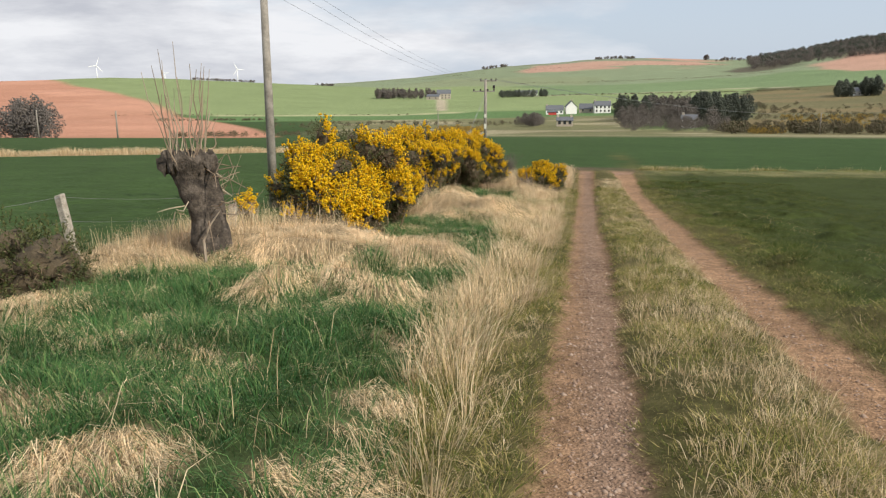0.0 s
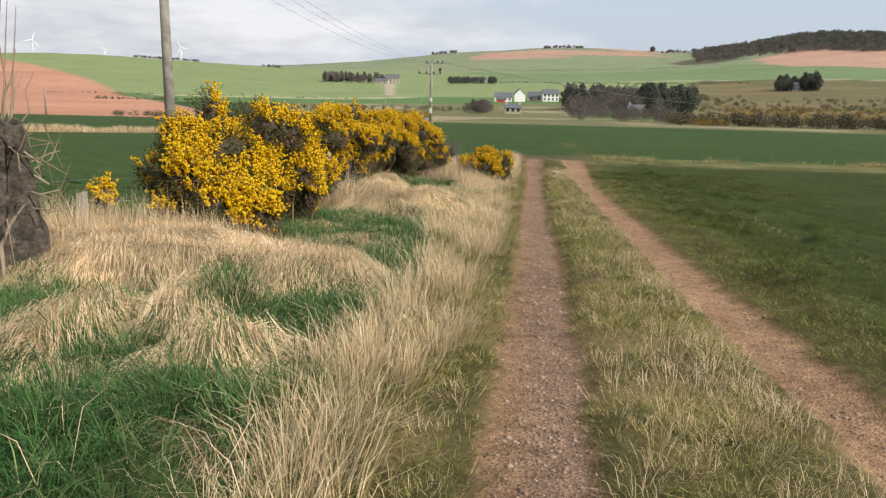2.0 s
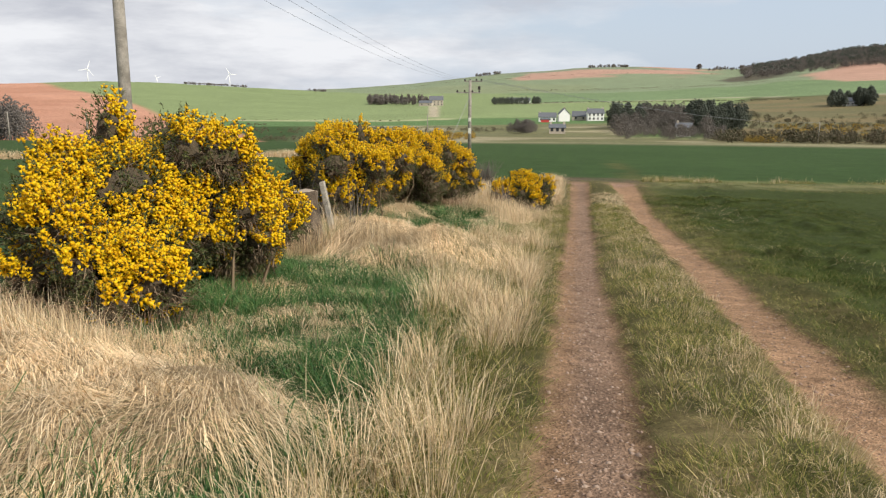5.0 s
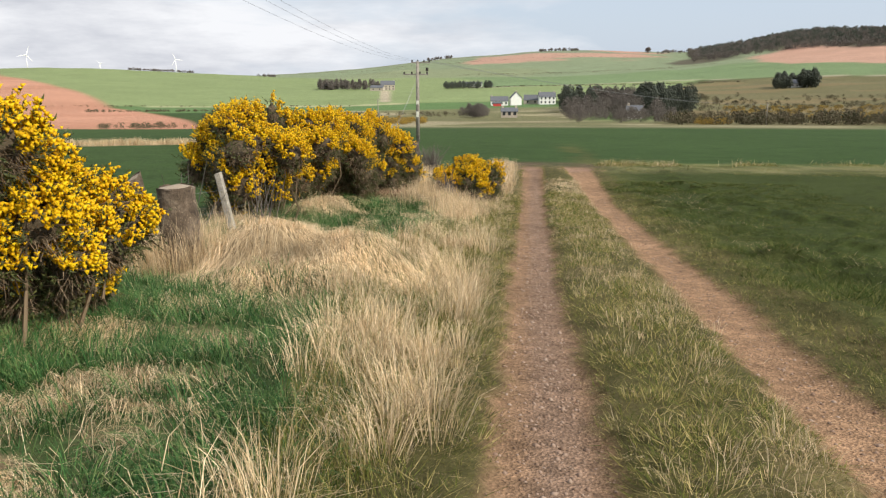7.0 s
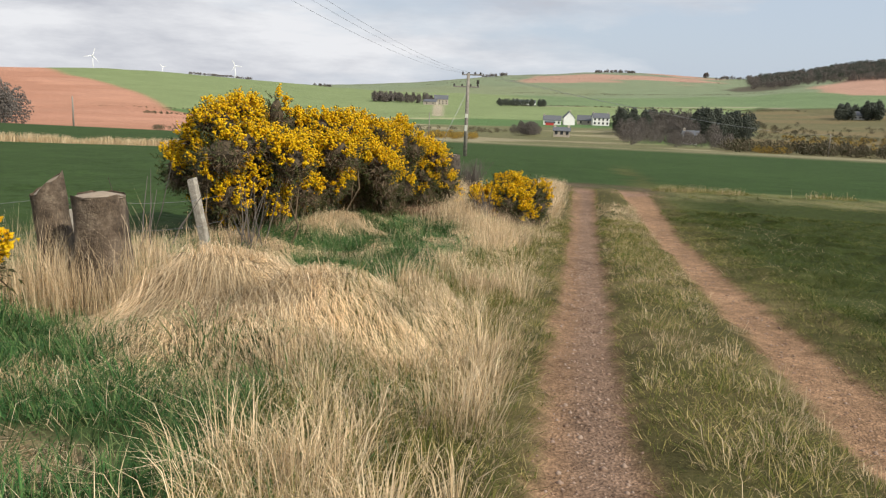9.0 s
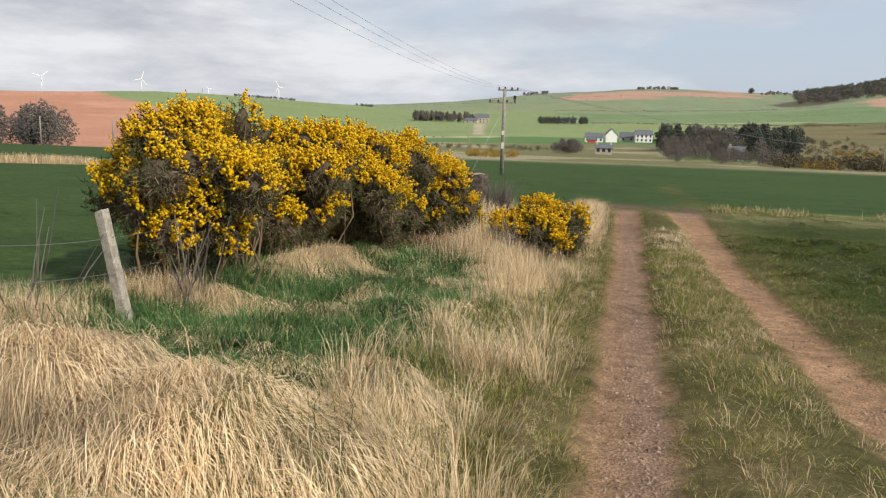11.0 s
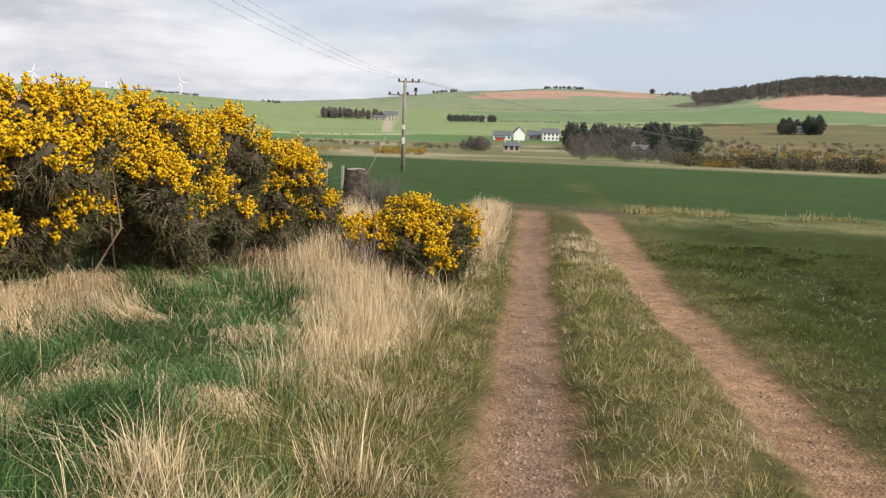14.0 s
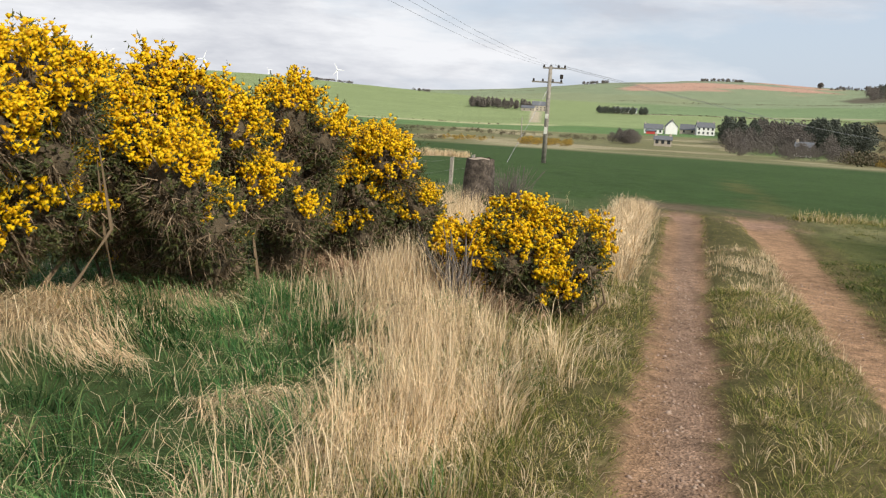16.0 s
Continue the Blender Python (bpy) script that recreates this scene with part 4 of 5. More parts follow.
    for o in made:
        o.matrix_parent_inverse = undo
        if o.name.split(".")[0] in ("dead_wood", "spiny_foliage", "blossom"):
            tagged(o, kind="stuff")
    return bush


gorse([(-4.05, 13.65, -0.38, 0.85, 0.85, 0.75), (-4.42, 13.5, 0.36, 0.15, 0.15, 0.32), (-3.72, 14.2, -0.52, 0.58, 0.7, 0.52), (-4.15, 12.65, -0.52, 0.55, 0.48, 0.46),
       (-3.60, 12.2, -0.76, 0.38, 0.32, 0.33), (-4.55, 13.1, -0.38, 0.42, 0.6, 0.52), (-3.66, 14.85, -0.72, 0.42, 0.45, 0.42)], 19500, 0.515, "large gorse bush in full yellow flower on the bank", seed=1)
gorse([(-4.62, 22.0, -1.00, 0.82, 0.85, 0.88), (-4.95, 23.3, -1.0, 0.7, 0.95, 0.86), (-4.55, 23.1, -0.25, 0.13, 0.13, 0.30), (-4.40, 24.3, -1.15, 0.80, 0.9, 0.86),
       (-4.12, 25.7, -1.24, 0.80, 0.9, 0.86), (-3.9, 27.3, -1.36, 0.70, 0.8, 0.77), (-3.55, 28.7, -1.72, 0.58, 0.7, 0.62), (-3.2, 29.6, -2.1, 0.42, 0.5, 0.45)], 30000, 0.56,
      "long tall gorse thicket with yellow flowers over dark twigs", seed=2)
gorse([(-1.48, 27.5, -2.0, 0.48, 0.45, 0.42), (-1.0, 27.7, -2.1, 0.36, 0.36, 0.38), (-1.86, 27.3, -2.0, 0.28, 0.26, 0.24)], 5500, 0.57,
      "small rounded gorse bush flowering beside the track", seed=3)
gorse([(-5.4, 7.15, -0.50, 0.48, 0.5, 0.38), (-5.8, 6.6, -0.45, 0.5, 0.5, 0.38)], 2500, 2.0, "low dark gorse bush without flowers", seed=4)
gorse([(-5.15, 11.9, -0.52, 0.06, 0.06, 0.10)], 70, 0.42, "small gorse sprig in flower beside the big bush", seed=6)


# ---- pollard willow ----
def pollard(x, y):
    z = level(x, y)
    tree = thing("pollard_willow", (x, y, z), "old hollow pollard willow trunk with thin bare shoots", "tree")
    rnd = random.Random(5)
    bm = bmesh.new()
    steps = 16
    rings = []
    for i in range(steps + 1):
        t = i / steps
        h = -0.1 + 1.28 * t
        r = 0.25 - 0.06 * math.sin(t * 3.0) + 0.10 * max(0, t - 0.6) ** 1.0
        ring = []
        for k in range(22):
            a = 2 * math.pi * k / 22
            q = Vector((math.cos(a), math.sin(a), h * 2.2))
            rr = r * (1 + 0.30 * noise.noise(q * 1.7) + 0.16 * noise.noise(q * 5.0))
            hollow = max(0, math.cos(a + 1.05)) ** 5 * (0.6 if 0.2 < t < 0.85 else 0.1)
            rr *= 1 - hollow * 0.75
            top = 0.10 * noise.noise(Vector((math.cos(a) * 2, math.sin(a) * 2, 7))) * (t > 0.93)
            ring.append(bm.verts.new((-0.30 * t**1.6 + math.cos(a) * rr * (1 + 0.25 * t), math.sin(a) * rr, h + top)))
        rings.append(ring)
    for a, b in zip(rings, rings[1:]):
        for k in range(22):
            bm.faces.new((a[k], a[(k + 1) % 22], b[(k + 1) % 22], b[k]))
    crown = bm.verts.new((-0.33, 0, 1.08))
    for k in range(22):
        bm.faces.new((rings[-1][k], rings[-1][(k + 1) % 22], crown))
    part("trunk", bm, BARK, tree, "gnarled grey-brown hollow trunk", smooth=True)
    for i in range(9):  # knobs where shoots were cut
        a = rnd.uniform(0, 6.28)
        bm = bmesh.new()
        bmesh.ops.create_icosphere(bm, subdivisions=2, radius=rnd.uniform(0.06, 0.11))
        for v in bm.verts:
            v.co *= 1 + 0.5 * noise.noise(v.co * 18 + Vector((i, 0, 0)))
            v.co += Vector((-0.28 + math.cos(a) * 0.27, math.sin(a) * 0.25, 1.10 + rnd.uniform(-0.12, 0.06)))
        part("knob", bm, BARK, tree)
    for i in range(24):  # upright shoots from the head
        a, up = rnd.uniform(0, 6.28), rnd.uniform(0.5, 1.45)
        p0 = Vector((-0.26 + math.cos(a) * rnd.uniform(0.05, 0.33), math.sin(a) * 0.27, 1.08))
        out = Vector((math.cos(a) * rnd.uniform(0.05, 0.38), math.sin(a) * rnd.uniform(0.05, 0.4), up))
        bow = Vector((rnd.uniform(-0.08, 0.08), rnd.uniform(-0.08, 0.08), 0))
        part("shoot", tube([p0, p0 + out * 0.35 - bow, p0 + out * 0.7 + bow * 0.3, p0 + out], [0.009, 0.0075, 0.0055, 0.003], 5), SHOOT, tree)
    for i in range(26):  # side shoots hanging round the trunk
        a, h = rnd.uniform(-2.4, 1.6), rnd.uniform(0.35, 1.1)
        p0 = Vector((-0.22 * h + math.cos(a) * 0.28, math.sin(a) * 0.27, h))
        out = Vector((math.cos(a), math.sin(a), 0)) * rnd.uniform(0.10, 0.42)
        part("shoot", tube([p0, p0 + out * 0.6 + Vector((0, 0, rnd.uniform(-0.1, 0.12))), p0 + out + Vector((rnd.uniform(-0.1, 0.1), 0, rnd.uniform(-0.35, 0.4)))], [0.008, 0.007, 0.003], 5), SHOOT, tree)
    part("dead_branch", tube([(0.08, -0.42, -0.05), (0.05, -0.38, 0.2), (0.12, -0.34, 0.38), (0.24, -0.3, 0.55)], [0.02, 0.018, 0.014, 0.006], 6, 0.2), CUT, tree, "pale broken branch leaning on the trunk")


pollard(-4.42, 9.15)


# ---- posts, stumps and poles ----
def fence_post(x, y, tall, lean, label, wide=0.10):
    post = thing("fence_post", (x, y, level(x, y)), label, "post", "fence posts along the bank")
    bm = box(-wide / 2, wide / 2, -wide / 2, wide / 2, -0.2, tall, 0.008)
    bmesh.ops.subdivide_edges(bm, edges=bm.edges[:], cuts=2, use_grid_fill=True)
    for v in bm.verts:
        v.co += Vector((noise.noise(v.co * 9), noise.noise(v.co * 9 + Vector((5, 0, 0))), 0)) * 0.012
        if v.co.z > tall - 0.02:
            v.co.z += v.co.x * 0.35
        v.co.x += lean * v.co.z
    part("shaft", bm, WEATHERED, post)
    for h in (0.75, 0.45):
        if h < tall:
            part("staple", tube([(-0.03 + lean * h, -wide / 2 - 0.006, h * 0.98), (0.03 + lean * h, -wide / 2 - 0.006, h * 1.02)], [0.004, 0.004], 5), STEEL, post)
    return post


POSTS = [(-6.15, 8.9, 0.78, -0.16), (-4.27, 20.2, 1.0, -0.20), (-5.3, 11.6, 0.6, 0.05), (-4.95, 18.6, 0.62, -0.10), (-6.5, 5.2, 0.85, 0.03), (-5.6, 33.5, 0.8, 0.04), (-5.9, 38.0, 0.8, -0.05),
         (-6.3, 42.5, 0.8, 0.03), (-6.8, 47.0, 0.8, 0.0)]
for px, py, tall, lean in POSTS:
    fence_post(px, py, tall, lean, "weathered grey wooden fence post leaning in long grass" if abs(lean) > 0.1 else "weathered grey wooden fence post in long grass")


def hanging(a, b, sag, n=14):
    a, b = Vector(a), Vector(b)
    return [a.lerp(b, i / n) - Vector((0, 0, 4 * sag * (i / n) * (1 - i / n))) for i in range(n + 1)]


def fence_wire():
    line = sorted(POSTS, key=lambda p: p[1])
    for h in (0.75, 0.45):
        pts = []
        for a, b in zip(line, line[1:]):
            pts += hanging((a[0] + a[3] * h, a[1], level(a[0], a[1]) + h), (b[0] + b[3] * h, b[1], level(b[0], b[1]) + h), 0.05, 6)
        w = part("fence_wire", tube(pts, [0.0025] * len(pts), 4), WIRE)
        tagged(w, "slack rusty fence wire strung between old posts", "wire")


fence_wire()


def stump(x, y, wide, tall, label, seed, lean=0.0, slant=0.0, wood=None):
    s = thing("tree_stump", (x, y, level(x, y)), label, "stump")
    bm = bmesh.new()
    rings = []
    for i in range(8):
        t = i / 7
        ring = []
        for k in range(18):
            a = 2 * math.pi * k / 18
            q = Vector((math.cos(a), math.sin(a), seed + t * 1.2))
            r = wide / 2 * (1.15 - 0.2 * t + 0.25 * (1 - t) ** 4) * (1 + 0.22 * noise.noise(q * 2.2) + 0.10 * noise.noise(q * 6))
            ring.append(bm.verts.new((math.cos(a) * r + lean * t, math.sin(a) * r, -0.1 + (tall + 0.1) * t + slant * t**4 * math.cos(a - 0.6) + 0.05 * t**6 * noise.noise(q * 5))))
        rings.append(ring)
    for a, b in zip(rings, rings[1:]):
        for k in range(18):
            bm.faces.new((a[k], a[(k + 1) % 18], b[(k + 1) % 18], b[k]))
    part("bark", bm, wood or STUMPWOOD, s, smooth=True)
    bm = bmesh.new()
    top = [bm.verts.new((v[0], v[1], v[2])) for v in [(math.cos(2 * math.pi * k / 18) * wide * 0.46 + lean, math.sin(2 * math.pi * k / 18) * wide * 0.46, tall - 0.015 + slant * math.cos(2 * math.pi * k / 18 - 0.6)) for k in range(18)]]
    mid = bm.verts.new((0.02 + lean, 0, tall + 0.03))
    for k in range(18):
        bm.faces.new((top[k], top[(k + 1) % 18], mid))
    part("cut_face", bm, CUT, s, "grey sawn top")
    return s


stump(-3.80, 17.3, 0.42, 0.96, "broad weathered tree stump with a sawn top", 1)
stump(-4.42, 17.65, 0.28, 0.92, "narrow grey stump leaning behind the broad one", 9, -0.10, 0.10)
stump(-4.05, 36.7, 0.60, 1.00, "dark rotten tree stump among dead grass", 4, wood=BARK)


def bare_shrub(x, y, tall, spread, label, seed, count=90):
    s = thing("bare_shrub", (x, y, level(x, y)), label, "shrub")
    rnd = random.Random(seed)
    bm = bmesh.new()
    for _ in range(count):
        a, r = rnd.uniform(0, 6.28), rnd.uniform(0, 0.3) * spread
        p = Vector((math.cos(a) * r, math.sin(a) * r, -0.03))
        d = Vector((rnd.gauss(0, 0.35) * spread, rnd.gauss(0, 0.35) * spread, tall * rnd.uniform(0.5, 1)))
        add_tube(bm, [p, p + d * 0.5 + Vector((rnd.uniform(-.06, .06), rnd.uniform(-.06, .06), 0)), p + d], [0.008, 0.006, 0.003], 4)
    tagged(part("tangle", bm, BARE, s), kind="stuff")


bare_shrub(-3.35, 36.6, 1.0, 0.75, "bare grey brambles beside the rotten stump", 3, 150)
bare_shrub(-4.75, 19.7, 1.15, 0.9, "few tall bare stems beside the leaning post", 5, 9)
bare_shrub(-4.1, 21.0, 0.95, 0.6, "thin bare stems standing before the gorse", 6, 14)
bare_shrub(-1.75, 26.7, 0.7, 0.5, "grey bare stems at the foot of the small gorse", 7, 24)


def pole(x, y, top, radius, label, arms=True, lean=0.0):
    z = level(x, y)
    p = thing("utility_pole", (x, y, z), label, "utility pole")
    h = top - z
    part("pole", tube([(0, 0, -0.3), (lean * 0.5, 0, h * 0.5), (lean, 0, h)], [radius * 1.12, radius, radius * 0.84], 16), POLE, p, smooth=True)
    if arms:
        for zz, half, shift in ((h - 0.10, 0.75, 0.25), (h - 1.0, 1.0, -0.15)):
            arm = part("crossarm", box(shift - half, shift + half, -0.05, 0.05, zz - 0.05, zz + 0.05, 0.008), POLE, p)
            for k in (-0.9, -0.3, 0.35, 0.9):
                xx = shift + half * k
                b = bmesh.new()
                bmesh.ops.create_cone(b, cap_ends=True, segments=10, radius1=0.075, radius2=0.05, depth=0.16)
                bmesh.ops.translate(b, verts=b.verts, vec=(xx, 0, zz + 0.13))
                part("insulator", b, GLAZED, arm, "dark glazed insulator")
        b = bmesh.new()
        bmesh.ops.create_cone(b, cap_ends=True, segments=10, radius1=0.11, radius2=0.10, depth=0.28)
        bmesh.ops.translate(b, verts=b.verts, vec=(0.75, 0, h - 0.62))
        part("fuse_switch", b, GLAZED, p, "dark hanging fuse")
        part("stay_wire", tube([(-1.7, -3.5, -0.2 + level(x - 1.7, y - 3.5) - z + 0.2), (0, 0, h - 1.3)], [0.012, 0.012], 5), WIRE, p)
        for zz, tall in ((2.9, 0.30), (1.9, 0.45)):
            part("notice", box(-0.10, 0.10, -radius * 1.12 - 0.02, -radius * 1.02, zz, zz + tall, 0.004), PLATE, p, "pale notice plate")
    return p


pole(-7.76, 19.56, 3.75, 0.103, "tall weathered grey wooden pole behind the gorse", arms=False)
pole(-8.8, 73.7, 0.95, 0.14, "wooden pole with crossarms, insulators and notices")
for bearing, dist, tall in ((-10.1, 240, 7.0), (-31.4, 150, 4.6), (-36.0, 190, 6.0), (14.9, 232, 5.5)):
    fx, fy = dist * math.sin(radians(bearing)), dist * math.cos(radians(bearing))
    pole(fx, fy, level(fx, fy) + tall, 0.13, "plain wooden pole far off in the valley", arms=False)

for off, high in ((-0.05, 3.46), (0.45, 3.55), (0.95, 3.5)):
    pts = hanging((-7.76 + off, 19.56, high + 0.1), (-9.1 + off, 73.7, 0.98), 0.70, 40)
    tagged(part("overhead_wire", tube(pts, [0.0042] * len(pts), 5), WIRE), "thin overhead wire sagging between the poles", "wire", "overhead wires")
for off in (0.4, 0.95):
    far = (232 * math.sin(radians(14.9)), 232 * math.cos(radians(14.9)))
    pts = hanging((-8.8 + off, 73.7, 0.98), (far[0], far[1], level(*far) + 5.4), 1.2, 30)
    tagged(part("overhead_wire", tube(pts, [0.012] * len(pts), 5), WIRE), "thin overhead wire crossing the big field", "wire", "overhead wires")


# ---- far woods and scrub ----
def clumps(name, trees, mat, label, leaves=60, leaf=0.09, category="trees", fill=0.9):
    """Many crowns as one mesh of small leaf and twig clumps. Trees: x, y, height, radius."""
    P, S = [], []
    base = height([t[0] for t in trees], [t[1] for t in trees])
    for (x, y, h, r), z in zip(trees, base):
        n = leaves
        u = unit(R.normal(size=(n, 3))) * (R.random((n, 1)) ** 0.4)
        taper = 1 - 0.35 * (u[:, 2:3] > 0.3)
        c = np.array([x, y, z + h * 0.52]) + u * np.array([r, r, h * 0.50]) * np.concatenate([taper, taper, np.ones_like(taper)], 1)
        P.append(c), S.append(np.full(n, leaf * h) * R.uniform(0.5, 1.3, n))
    p, s = np.concatenate(P), np.concatenate(S)
    m = len(p)
    tet = np.array([(1, 1, 1), (1, -1, -1), (-1, 1, -1), (-1, -1, 1)], float) * 0.7
    v = p[:, None] + tet[None] * R.uniform(0.3, 1.4, (m, 4, 3)) * s[:, None, None]
    tri = np.array([0, 1, 2, 0, 3, 1, 0, 2, 3, 1, 3, 2])
    ob = from_arrays(name, v.reshape(-1, 3), ((np.arange(m) * 4)[:, None] + tri).ravel(), np.full(m * 4, 3), mat)
    return tagged(ob, label, category, kind="stuff")


def stand(n, b0, b1, d0, d1, h0, h1, slim=0.32):
    """Random trees between two bearings and two distances."""
    out = []
    for _ in range(n):
        b, d = radians(random.uniform(b0, b1)), random.uniform(d0, d1)
        h = random.uniform(h0, h1)
        out.append((d * math.sin(b), d * math.cos(b), h, h * slim * random.uniform(0.7, 1.2)))
    return out


random.seed(11)
clumps("conifer_wood", stand(22, 2.2, 4.6, 370, 460, 9, 13) + stand(34, 7.2, 10.6, 360, 450, 10, 14.5) + stand(12, 5.0, 7.4, 420, 470, 9, 12), CONIFER, "dark conifer plantation beside the village", 520, 0.034)
clumps("bare_wood", stand(55, 1.8, 9.8, 250, 330, 3.0, 5.0, 0.5) + stand(40, 2.4, 8.4, 330, 380, 6, 9, 0.4) + stand(20, 4.0, 7.0, 400, 440, 10, 13, 0.35), BARE, "brown leafless trees below the plantation", 360, 0.030)
clumps("bare_wood", stand(60, -47, -35.0, 205, 245, 7, 11, 0.36), BARE, "brown leafless wood at the edge of the ploughed field", 520, 0.028)
clumps("bare_wood", stand(12, -5.0, -2.6, 318, 345, 4, 6, 0.5), BARE, "brown leafless trees by the cottages", 420, 0.036)
clumps("farm_wood", stand(60, -14.4, -10.3, 900, 960, 8, 12, 0.3), BARE, "brown tree belt beside the far farm", 160, 0.055)
clumps("shelter_belt", stand(44, -5.8, -2.6, 930, 985, 6, 9, 0.4), CONIFER, "dark belt of trees among the far fields", 150, 0.06)
clumps("shelter_belt", stand(20, 15.6, 16.5, 760, 810, 9, 14) + stand(18, 17.2, 18.0, 770, 810, 11, 17) + stand(10, 16.4, 17.3, 800, 830, 9, 12), CONIFER, "dark trees round a white house on the slope", 240, 0.05)
clumps("hill_wood", stand(800, 11.0, 27, 1800, 2520, 9, 15, 0.6), CONIFER, "dark wooded hill on the skyline", 70, 0.085)
clumps("hill_wood", stand(1300, 10.4, 27, 1700, 2450, 8, 14, 0.6), BARE, "brown woods on the flank of the hill", 60, 0.085)
clumps("skyline_wood", stand(24, -7.0, -5.4, 2440, 2520, 6, 9, 0.6) + stand(50, 0.6, 3.4, 2450, 2520, 5, 9, 0.6) + stand(3, 7.7, 7.9, 2440, 2460, 14, 17, 0.5) + stand(20, 8.2, 10.4, 2350, 2450, 6, 11, 0.5)
       + stand(60, -26.5, -22.5, 1500, 1540, 3, 5, 0.7) + stand(14, -18.4, -17.2, 1500, 1540, 4, 6, 0.7), BARE, "low woods along the skyline", 40, 0.13)
clumps("valley_scrub", stand(120, -22, -4.5, 330, 400, 0.8, 1.8, 0.9) + stand(150, 9, 24, 230, 270, 2.0, 4.0, 0.6) + stand(300, 11, 24, 300, 620, 1.0, 2.8, 0.9) + stand(60, -28, -15, 228, 250, 0.8, 2.0, 0.9)
       + stand(30, 8.0, 14, 560, 640, 2, 4, 0.9), SHRUB, "brown and olive scrub in the valley", 80, 0.075, "shrubs")
clumps("valley_gorse", stand(60, 10.7, 12.8, 235, 300, 1.2, 2.2, 0.9) + stand(380, 12.6, 25, 290, 480, 1.0, 2.0, 0.9) + stand(70, -10.4, -7.0, 235, 290, 1.0, 2.0, 0.9) + stand(20, -15.5, -12, 240, 280, 0.8, 1.5, 0.9),
       FARGORSE, "patches of yellow gorse in the valley", 90, 0.08, "shrubs")
clumps("field_hedge", stand(190, -4.6, 14.0, 940, 955, 0.8, 1.8, 1.3) + stand(90, -29, -21, 470, 480, 0.6, 1.6, 0.9) + stand(90, -32, -12, 560, 568, 0.4, 1.0, 0.9) + stand(160, -5, 12, 1535, 1560, 0.8, 1.8, 1.5) + stand(140, -16, 9, 2035, 2060, 0.8, 2.0, 1.6),
       SHRUB, "thin hedges between the far fields", 24, 0.16, "hedges")


# ---- houses ----
def house(bearing, dist, long, deep, eaves, ridge, turn, walls, label, chimneys=1, windows=3, roof_mat=None, sink=0.5):
    x, y = dist * math.sin(radians(bearing)), dist * math.cos(radians(bearing))
    h = thing("house", (x, y, level(x, y)), label, "house", "houses of the village", turn=turn)
    bm = bmesh.new()
    l, d = long / 2, deep / 2
    v = [bm.verts.new(c) for c in [(-l, -d, -sink), (l, -d, -sink), (l, d, -sink), (-l, d, -sink), (-l, -d, eaves), (l, -d, eaves), (l, d, eaves), (-l, d, eaves), (-l, 0, ridge), (l, 0, ridge)]]
    for f in ((0, 1, 5, 4), (2, 3, 7, 6), (1, 2, 6, 9, 5), (3, 0, 4, 8, 7), (3, 2, 1, 0)):
        bm.faces.new([v[i] for i in f])
    part("wall", bm, walls, h)
    for sgn in (-1, 1):
        bm = bmesh.new()
        o = 0.3
        low = eaves - o * (ridge - eaves) / d
        a = [bm.verts.new(c) for c in [(-l - o, sgn * (d + o), low + 0.05), (l + o, sgn * (d + o), low + 0.05), (l + o, 0, ridge + 0.05), (-l - o, 0, ridge + 0.05),
                                       (-l - o, sgn * (d + o), low + 0.25), (l + o, sgn * (d + o), low + 0.25), (l + o, 0, ridge + 0.25), (-l - o, 0, ridge + 0.25)]]
        for f in ((0, 1, 2, 3), (4, 5, 6, 7), (0, 1, 5, 4), (1, 2, 6, 5), (2, 3, 7, 6), (3, 0, 4, 7)):
            bm.faces.new([a[i] for i in f])
        part("roof", bm, roof_mat or SLATE, h)
    for i in range(chimneys):
        cx = (-l + 0.5) if i == 0 else (l - 0.5)
        part("chimney", box(cx - 0.4, cx + 0.4, -0.4, 0.4, ridge - 0.6, ridge + 1.0, 0.03), SANDSTONE, h)
    for k in range(windows):
        cx = -l + long * (k + 0.5) / windows
        for zz in ((1.0,) if eaves < 3.6 else (0.9, 3.3)):
            w = part("window", box(cx - 0.55, cx + 0.55, -d - 0.05, -d + 0.1, zz, zz + 1.3), PANE, h)
            part("sill", box(cx - 0.65, cx + 0.65, -d - 0.12, -d + 0.05, zz - 0.12, zz - 0.02), SANDSTONE, w)
    return h


house(1.15, 550, 10.5, 6.5, 4.9, 7.6, 8, RENDERED, "white rendered house with a slate roof and chimneys", 2, 4)
house(-0.95, 540, 6.0, 7.0, 4.6, 8.2, 100, RENDERED, "white gabled house with a slate roof", 1, 2)
house(-2.05, 538, 11.0, 6.0, 3.0, 5.6, 4, RENDERED, "low white cottage with a slate roof", 1, 4)
house(-2.2, 524, 5.0, 3.0, 1.8, 2.5, 4, REDPAINT, "low red-painted shed before the cottage", 0, 0)
house(0.15, 556, 10.0, 6.0, 2.8, 5.8, -6, SANDSTONE, "grey stone barn with a slate roof", 0, 2)
house(-1.35, 332, 6.2, 4.2, 2.4, 3.6, 3, SANDSTONE, "small pale stone cottage with a flat-pitched roof", 2, 3)
house(6.9, 322, 5.5, 4.5, 3.2, 4.8, -8, RENDERED, "pale cottage among the leafless trees", 1, 2)
house(-9.7, 905, 15, 8, 6.0, 10.0, 12, SANDSTONE, "far grey farmhouse among trees", 2, 4)
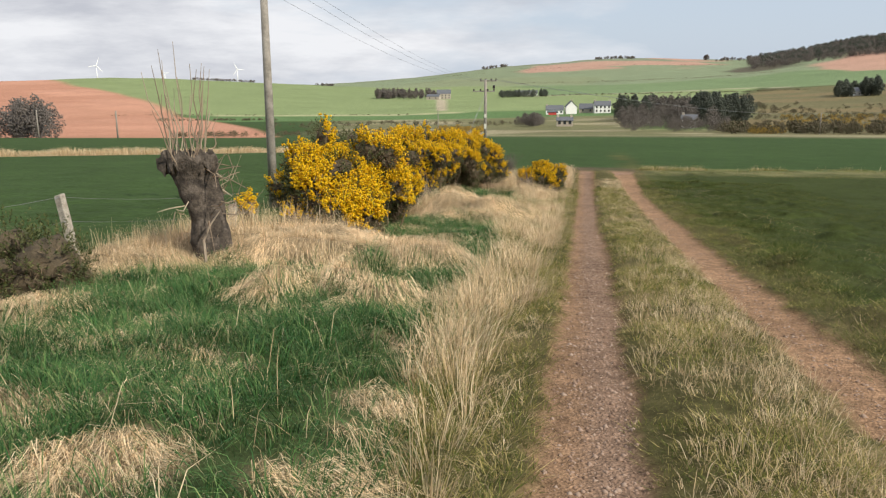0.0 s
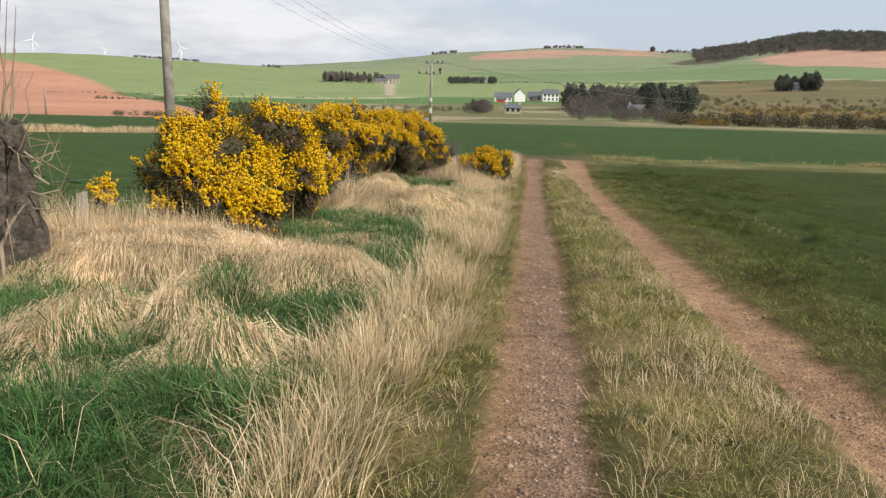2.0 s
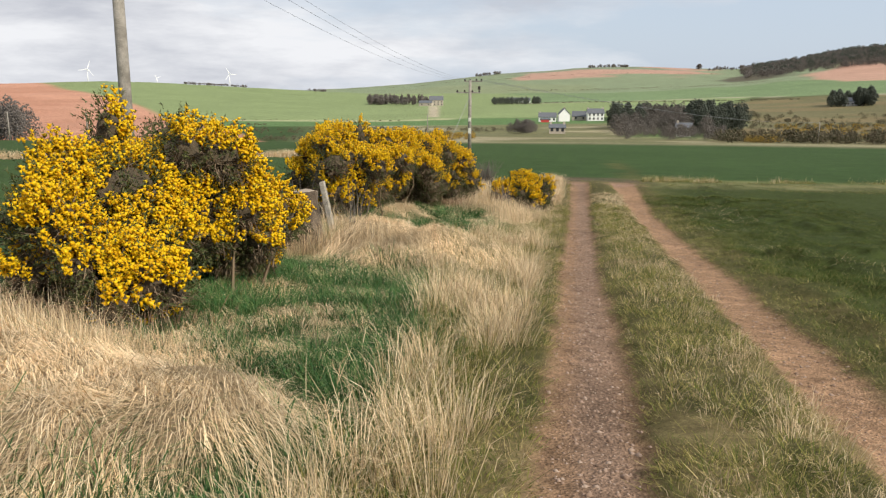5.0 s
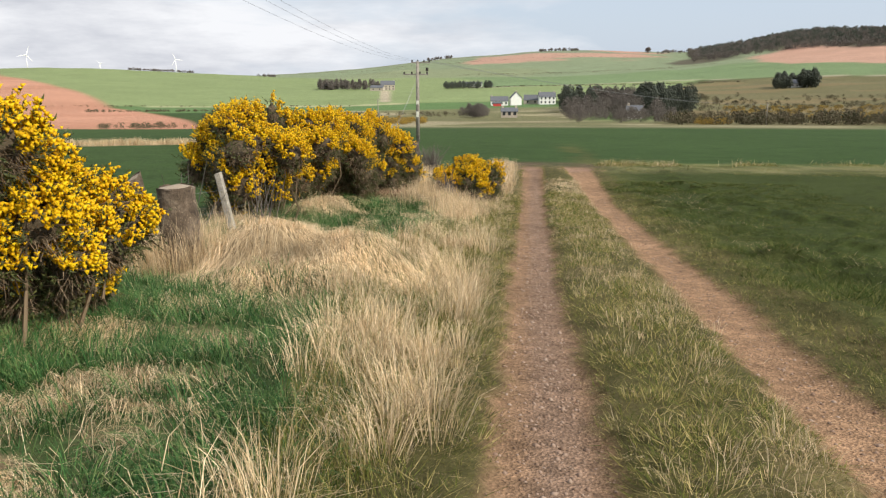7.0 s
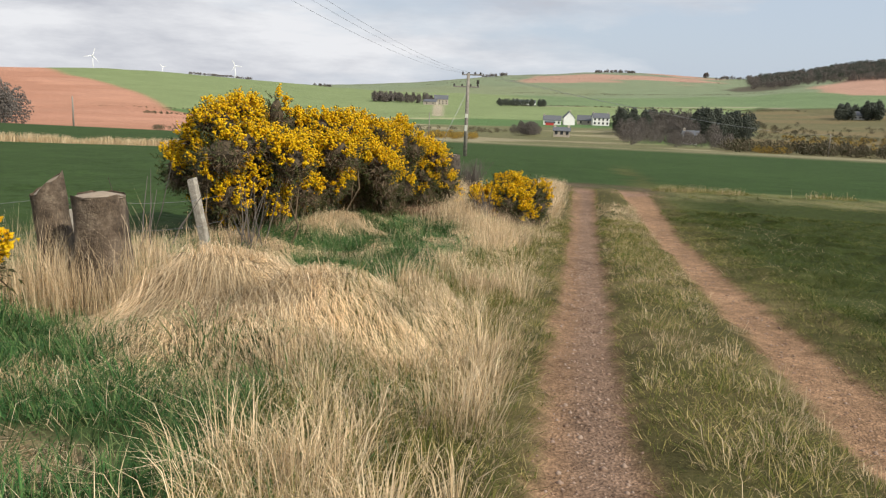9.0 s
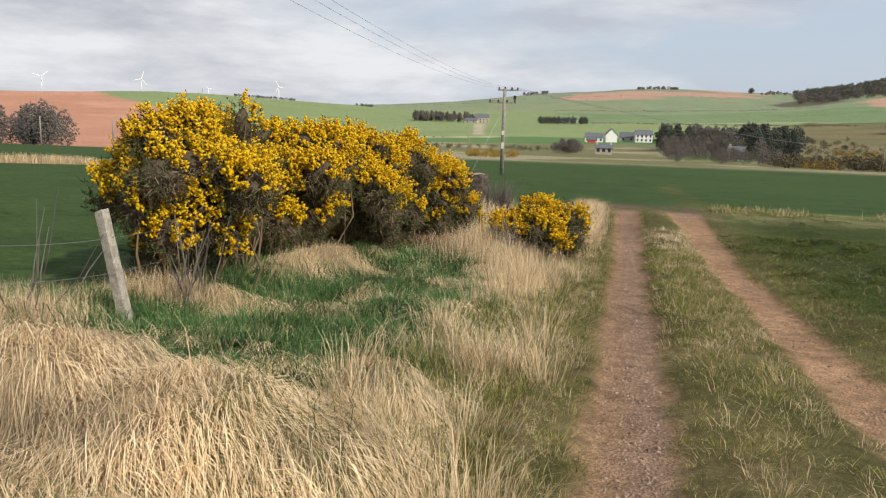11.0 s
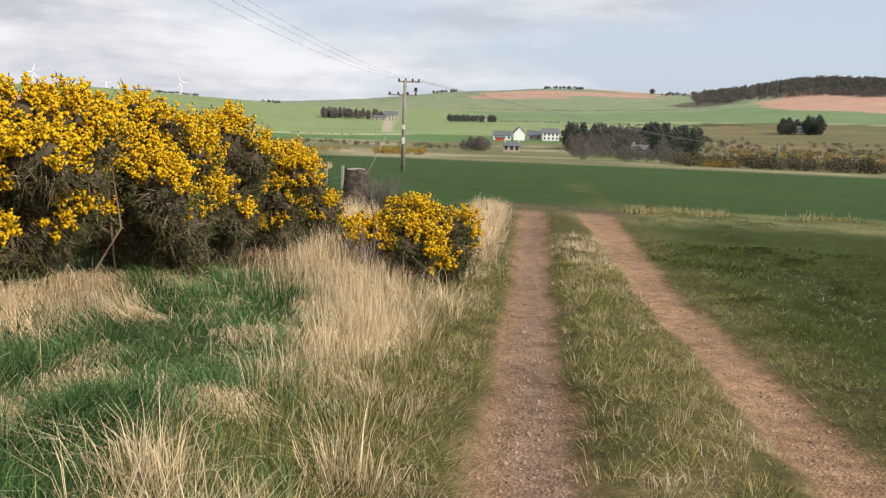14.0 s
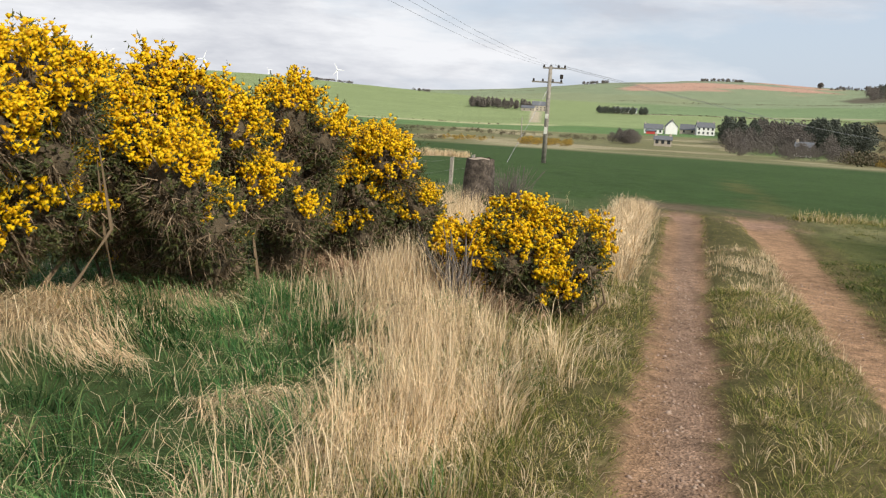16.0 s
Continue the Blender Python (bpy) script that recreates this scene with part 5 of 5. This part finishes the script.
house(-10.4, 890, 14, 7, 3.2, 5.5, -5, SANDSTONE, "low farm shed beside the lane", 0, 2)
house(-4.0, 1000, 26, 9, 3.0, 5.5, 3, RENDERED, "long pale farm shed far across the fields", 0, 3)
house(16.95, 790, 14, 7, 3.5, 6.5, 5, RENDERED, "white house between dark trees on the slope", 1, 4)
house(4.6, 600, 16, 7, 3.0, 5.8, -10, SANDSTONE, "stone steading behind the plantation", 0, 3)


# ---- wind turbines ----
def turbine(bearing, dist, hub, blade, spin):
    x, y = dist * math.sin(radians(bearing)), dist * math.cos(radians(bearing))
    z = level(x, y)
    t = thing("wind_turbine", (x, y, z), "white three-bladed wind turbine on the ridge", "wind turbine", "turbines on the ridge", turn=-bearing)
    part("tower", tube([(0, 0, -2), (0, 0, hub - z)], [0.9, 0.55], 12), TURBINE, t, smooth=True)
    nac = part("nacelle", box(-1.0, 1.0, -2.2, 2.6, hub - z - 1.0, hub - z + 1.1, 0.3), TURBINE, t)
    for k in range(3):
        a = radians(spin + 120 * k)
        d = Vector((math.sin(a), 0, math.cos(a)))
        s = Vector((d.z, 0, -d.x))
        c = Vector((0, -2.9, hub - z))
        bm = bmesh.new()
        prof = [(0.02, 0.4, 0.4), (0.2, 0.8, 0.25), (0.6, 0.5, 0.15), (1.0, 0.2, 0.06)]
        rings = [[bm.verts.new(c + d * blade * f + s * w * i + Vector((0, th * j, 0))) for i, j in ((-1, 0), (0, -1), (1, 0), (0, 1))] for f, w, th in prof]
        for p, q in zip(rings, rings[1:]):
            for i in range(4):
                bm.faces.new((p[i], p[(i + 1) % 4], q[(i + 1) % 4], q[i]))
        bm.faces.new(rings[-1])
        part("blade", bm, TURBINE, t)
    b = bmesh.new()
    bmesh.ops.create_icosphere(b, subdivisions=2, radius=1.1)
    bmesh.ops.translate(b, verts=b.verts, vec=(0, -2.6, hub - z))
    part("hub", b, TURBINE, t)


turbine(-32.3, 1700, 20, 16, 20)
turbine(-23.6, 1700, 12, 14, 95)
turbine(-38.1, 1700, 19, 16, 50)
turbine(-28.2, 2300, 6, 10, 75)
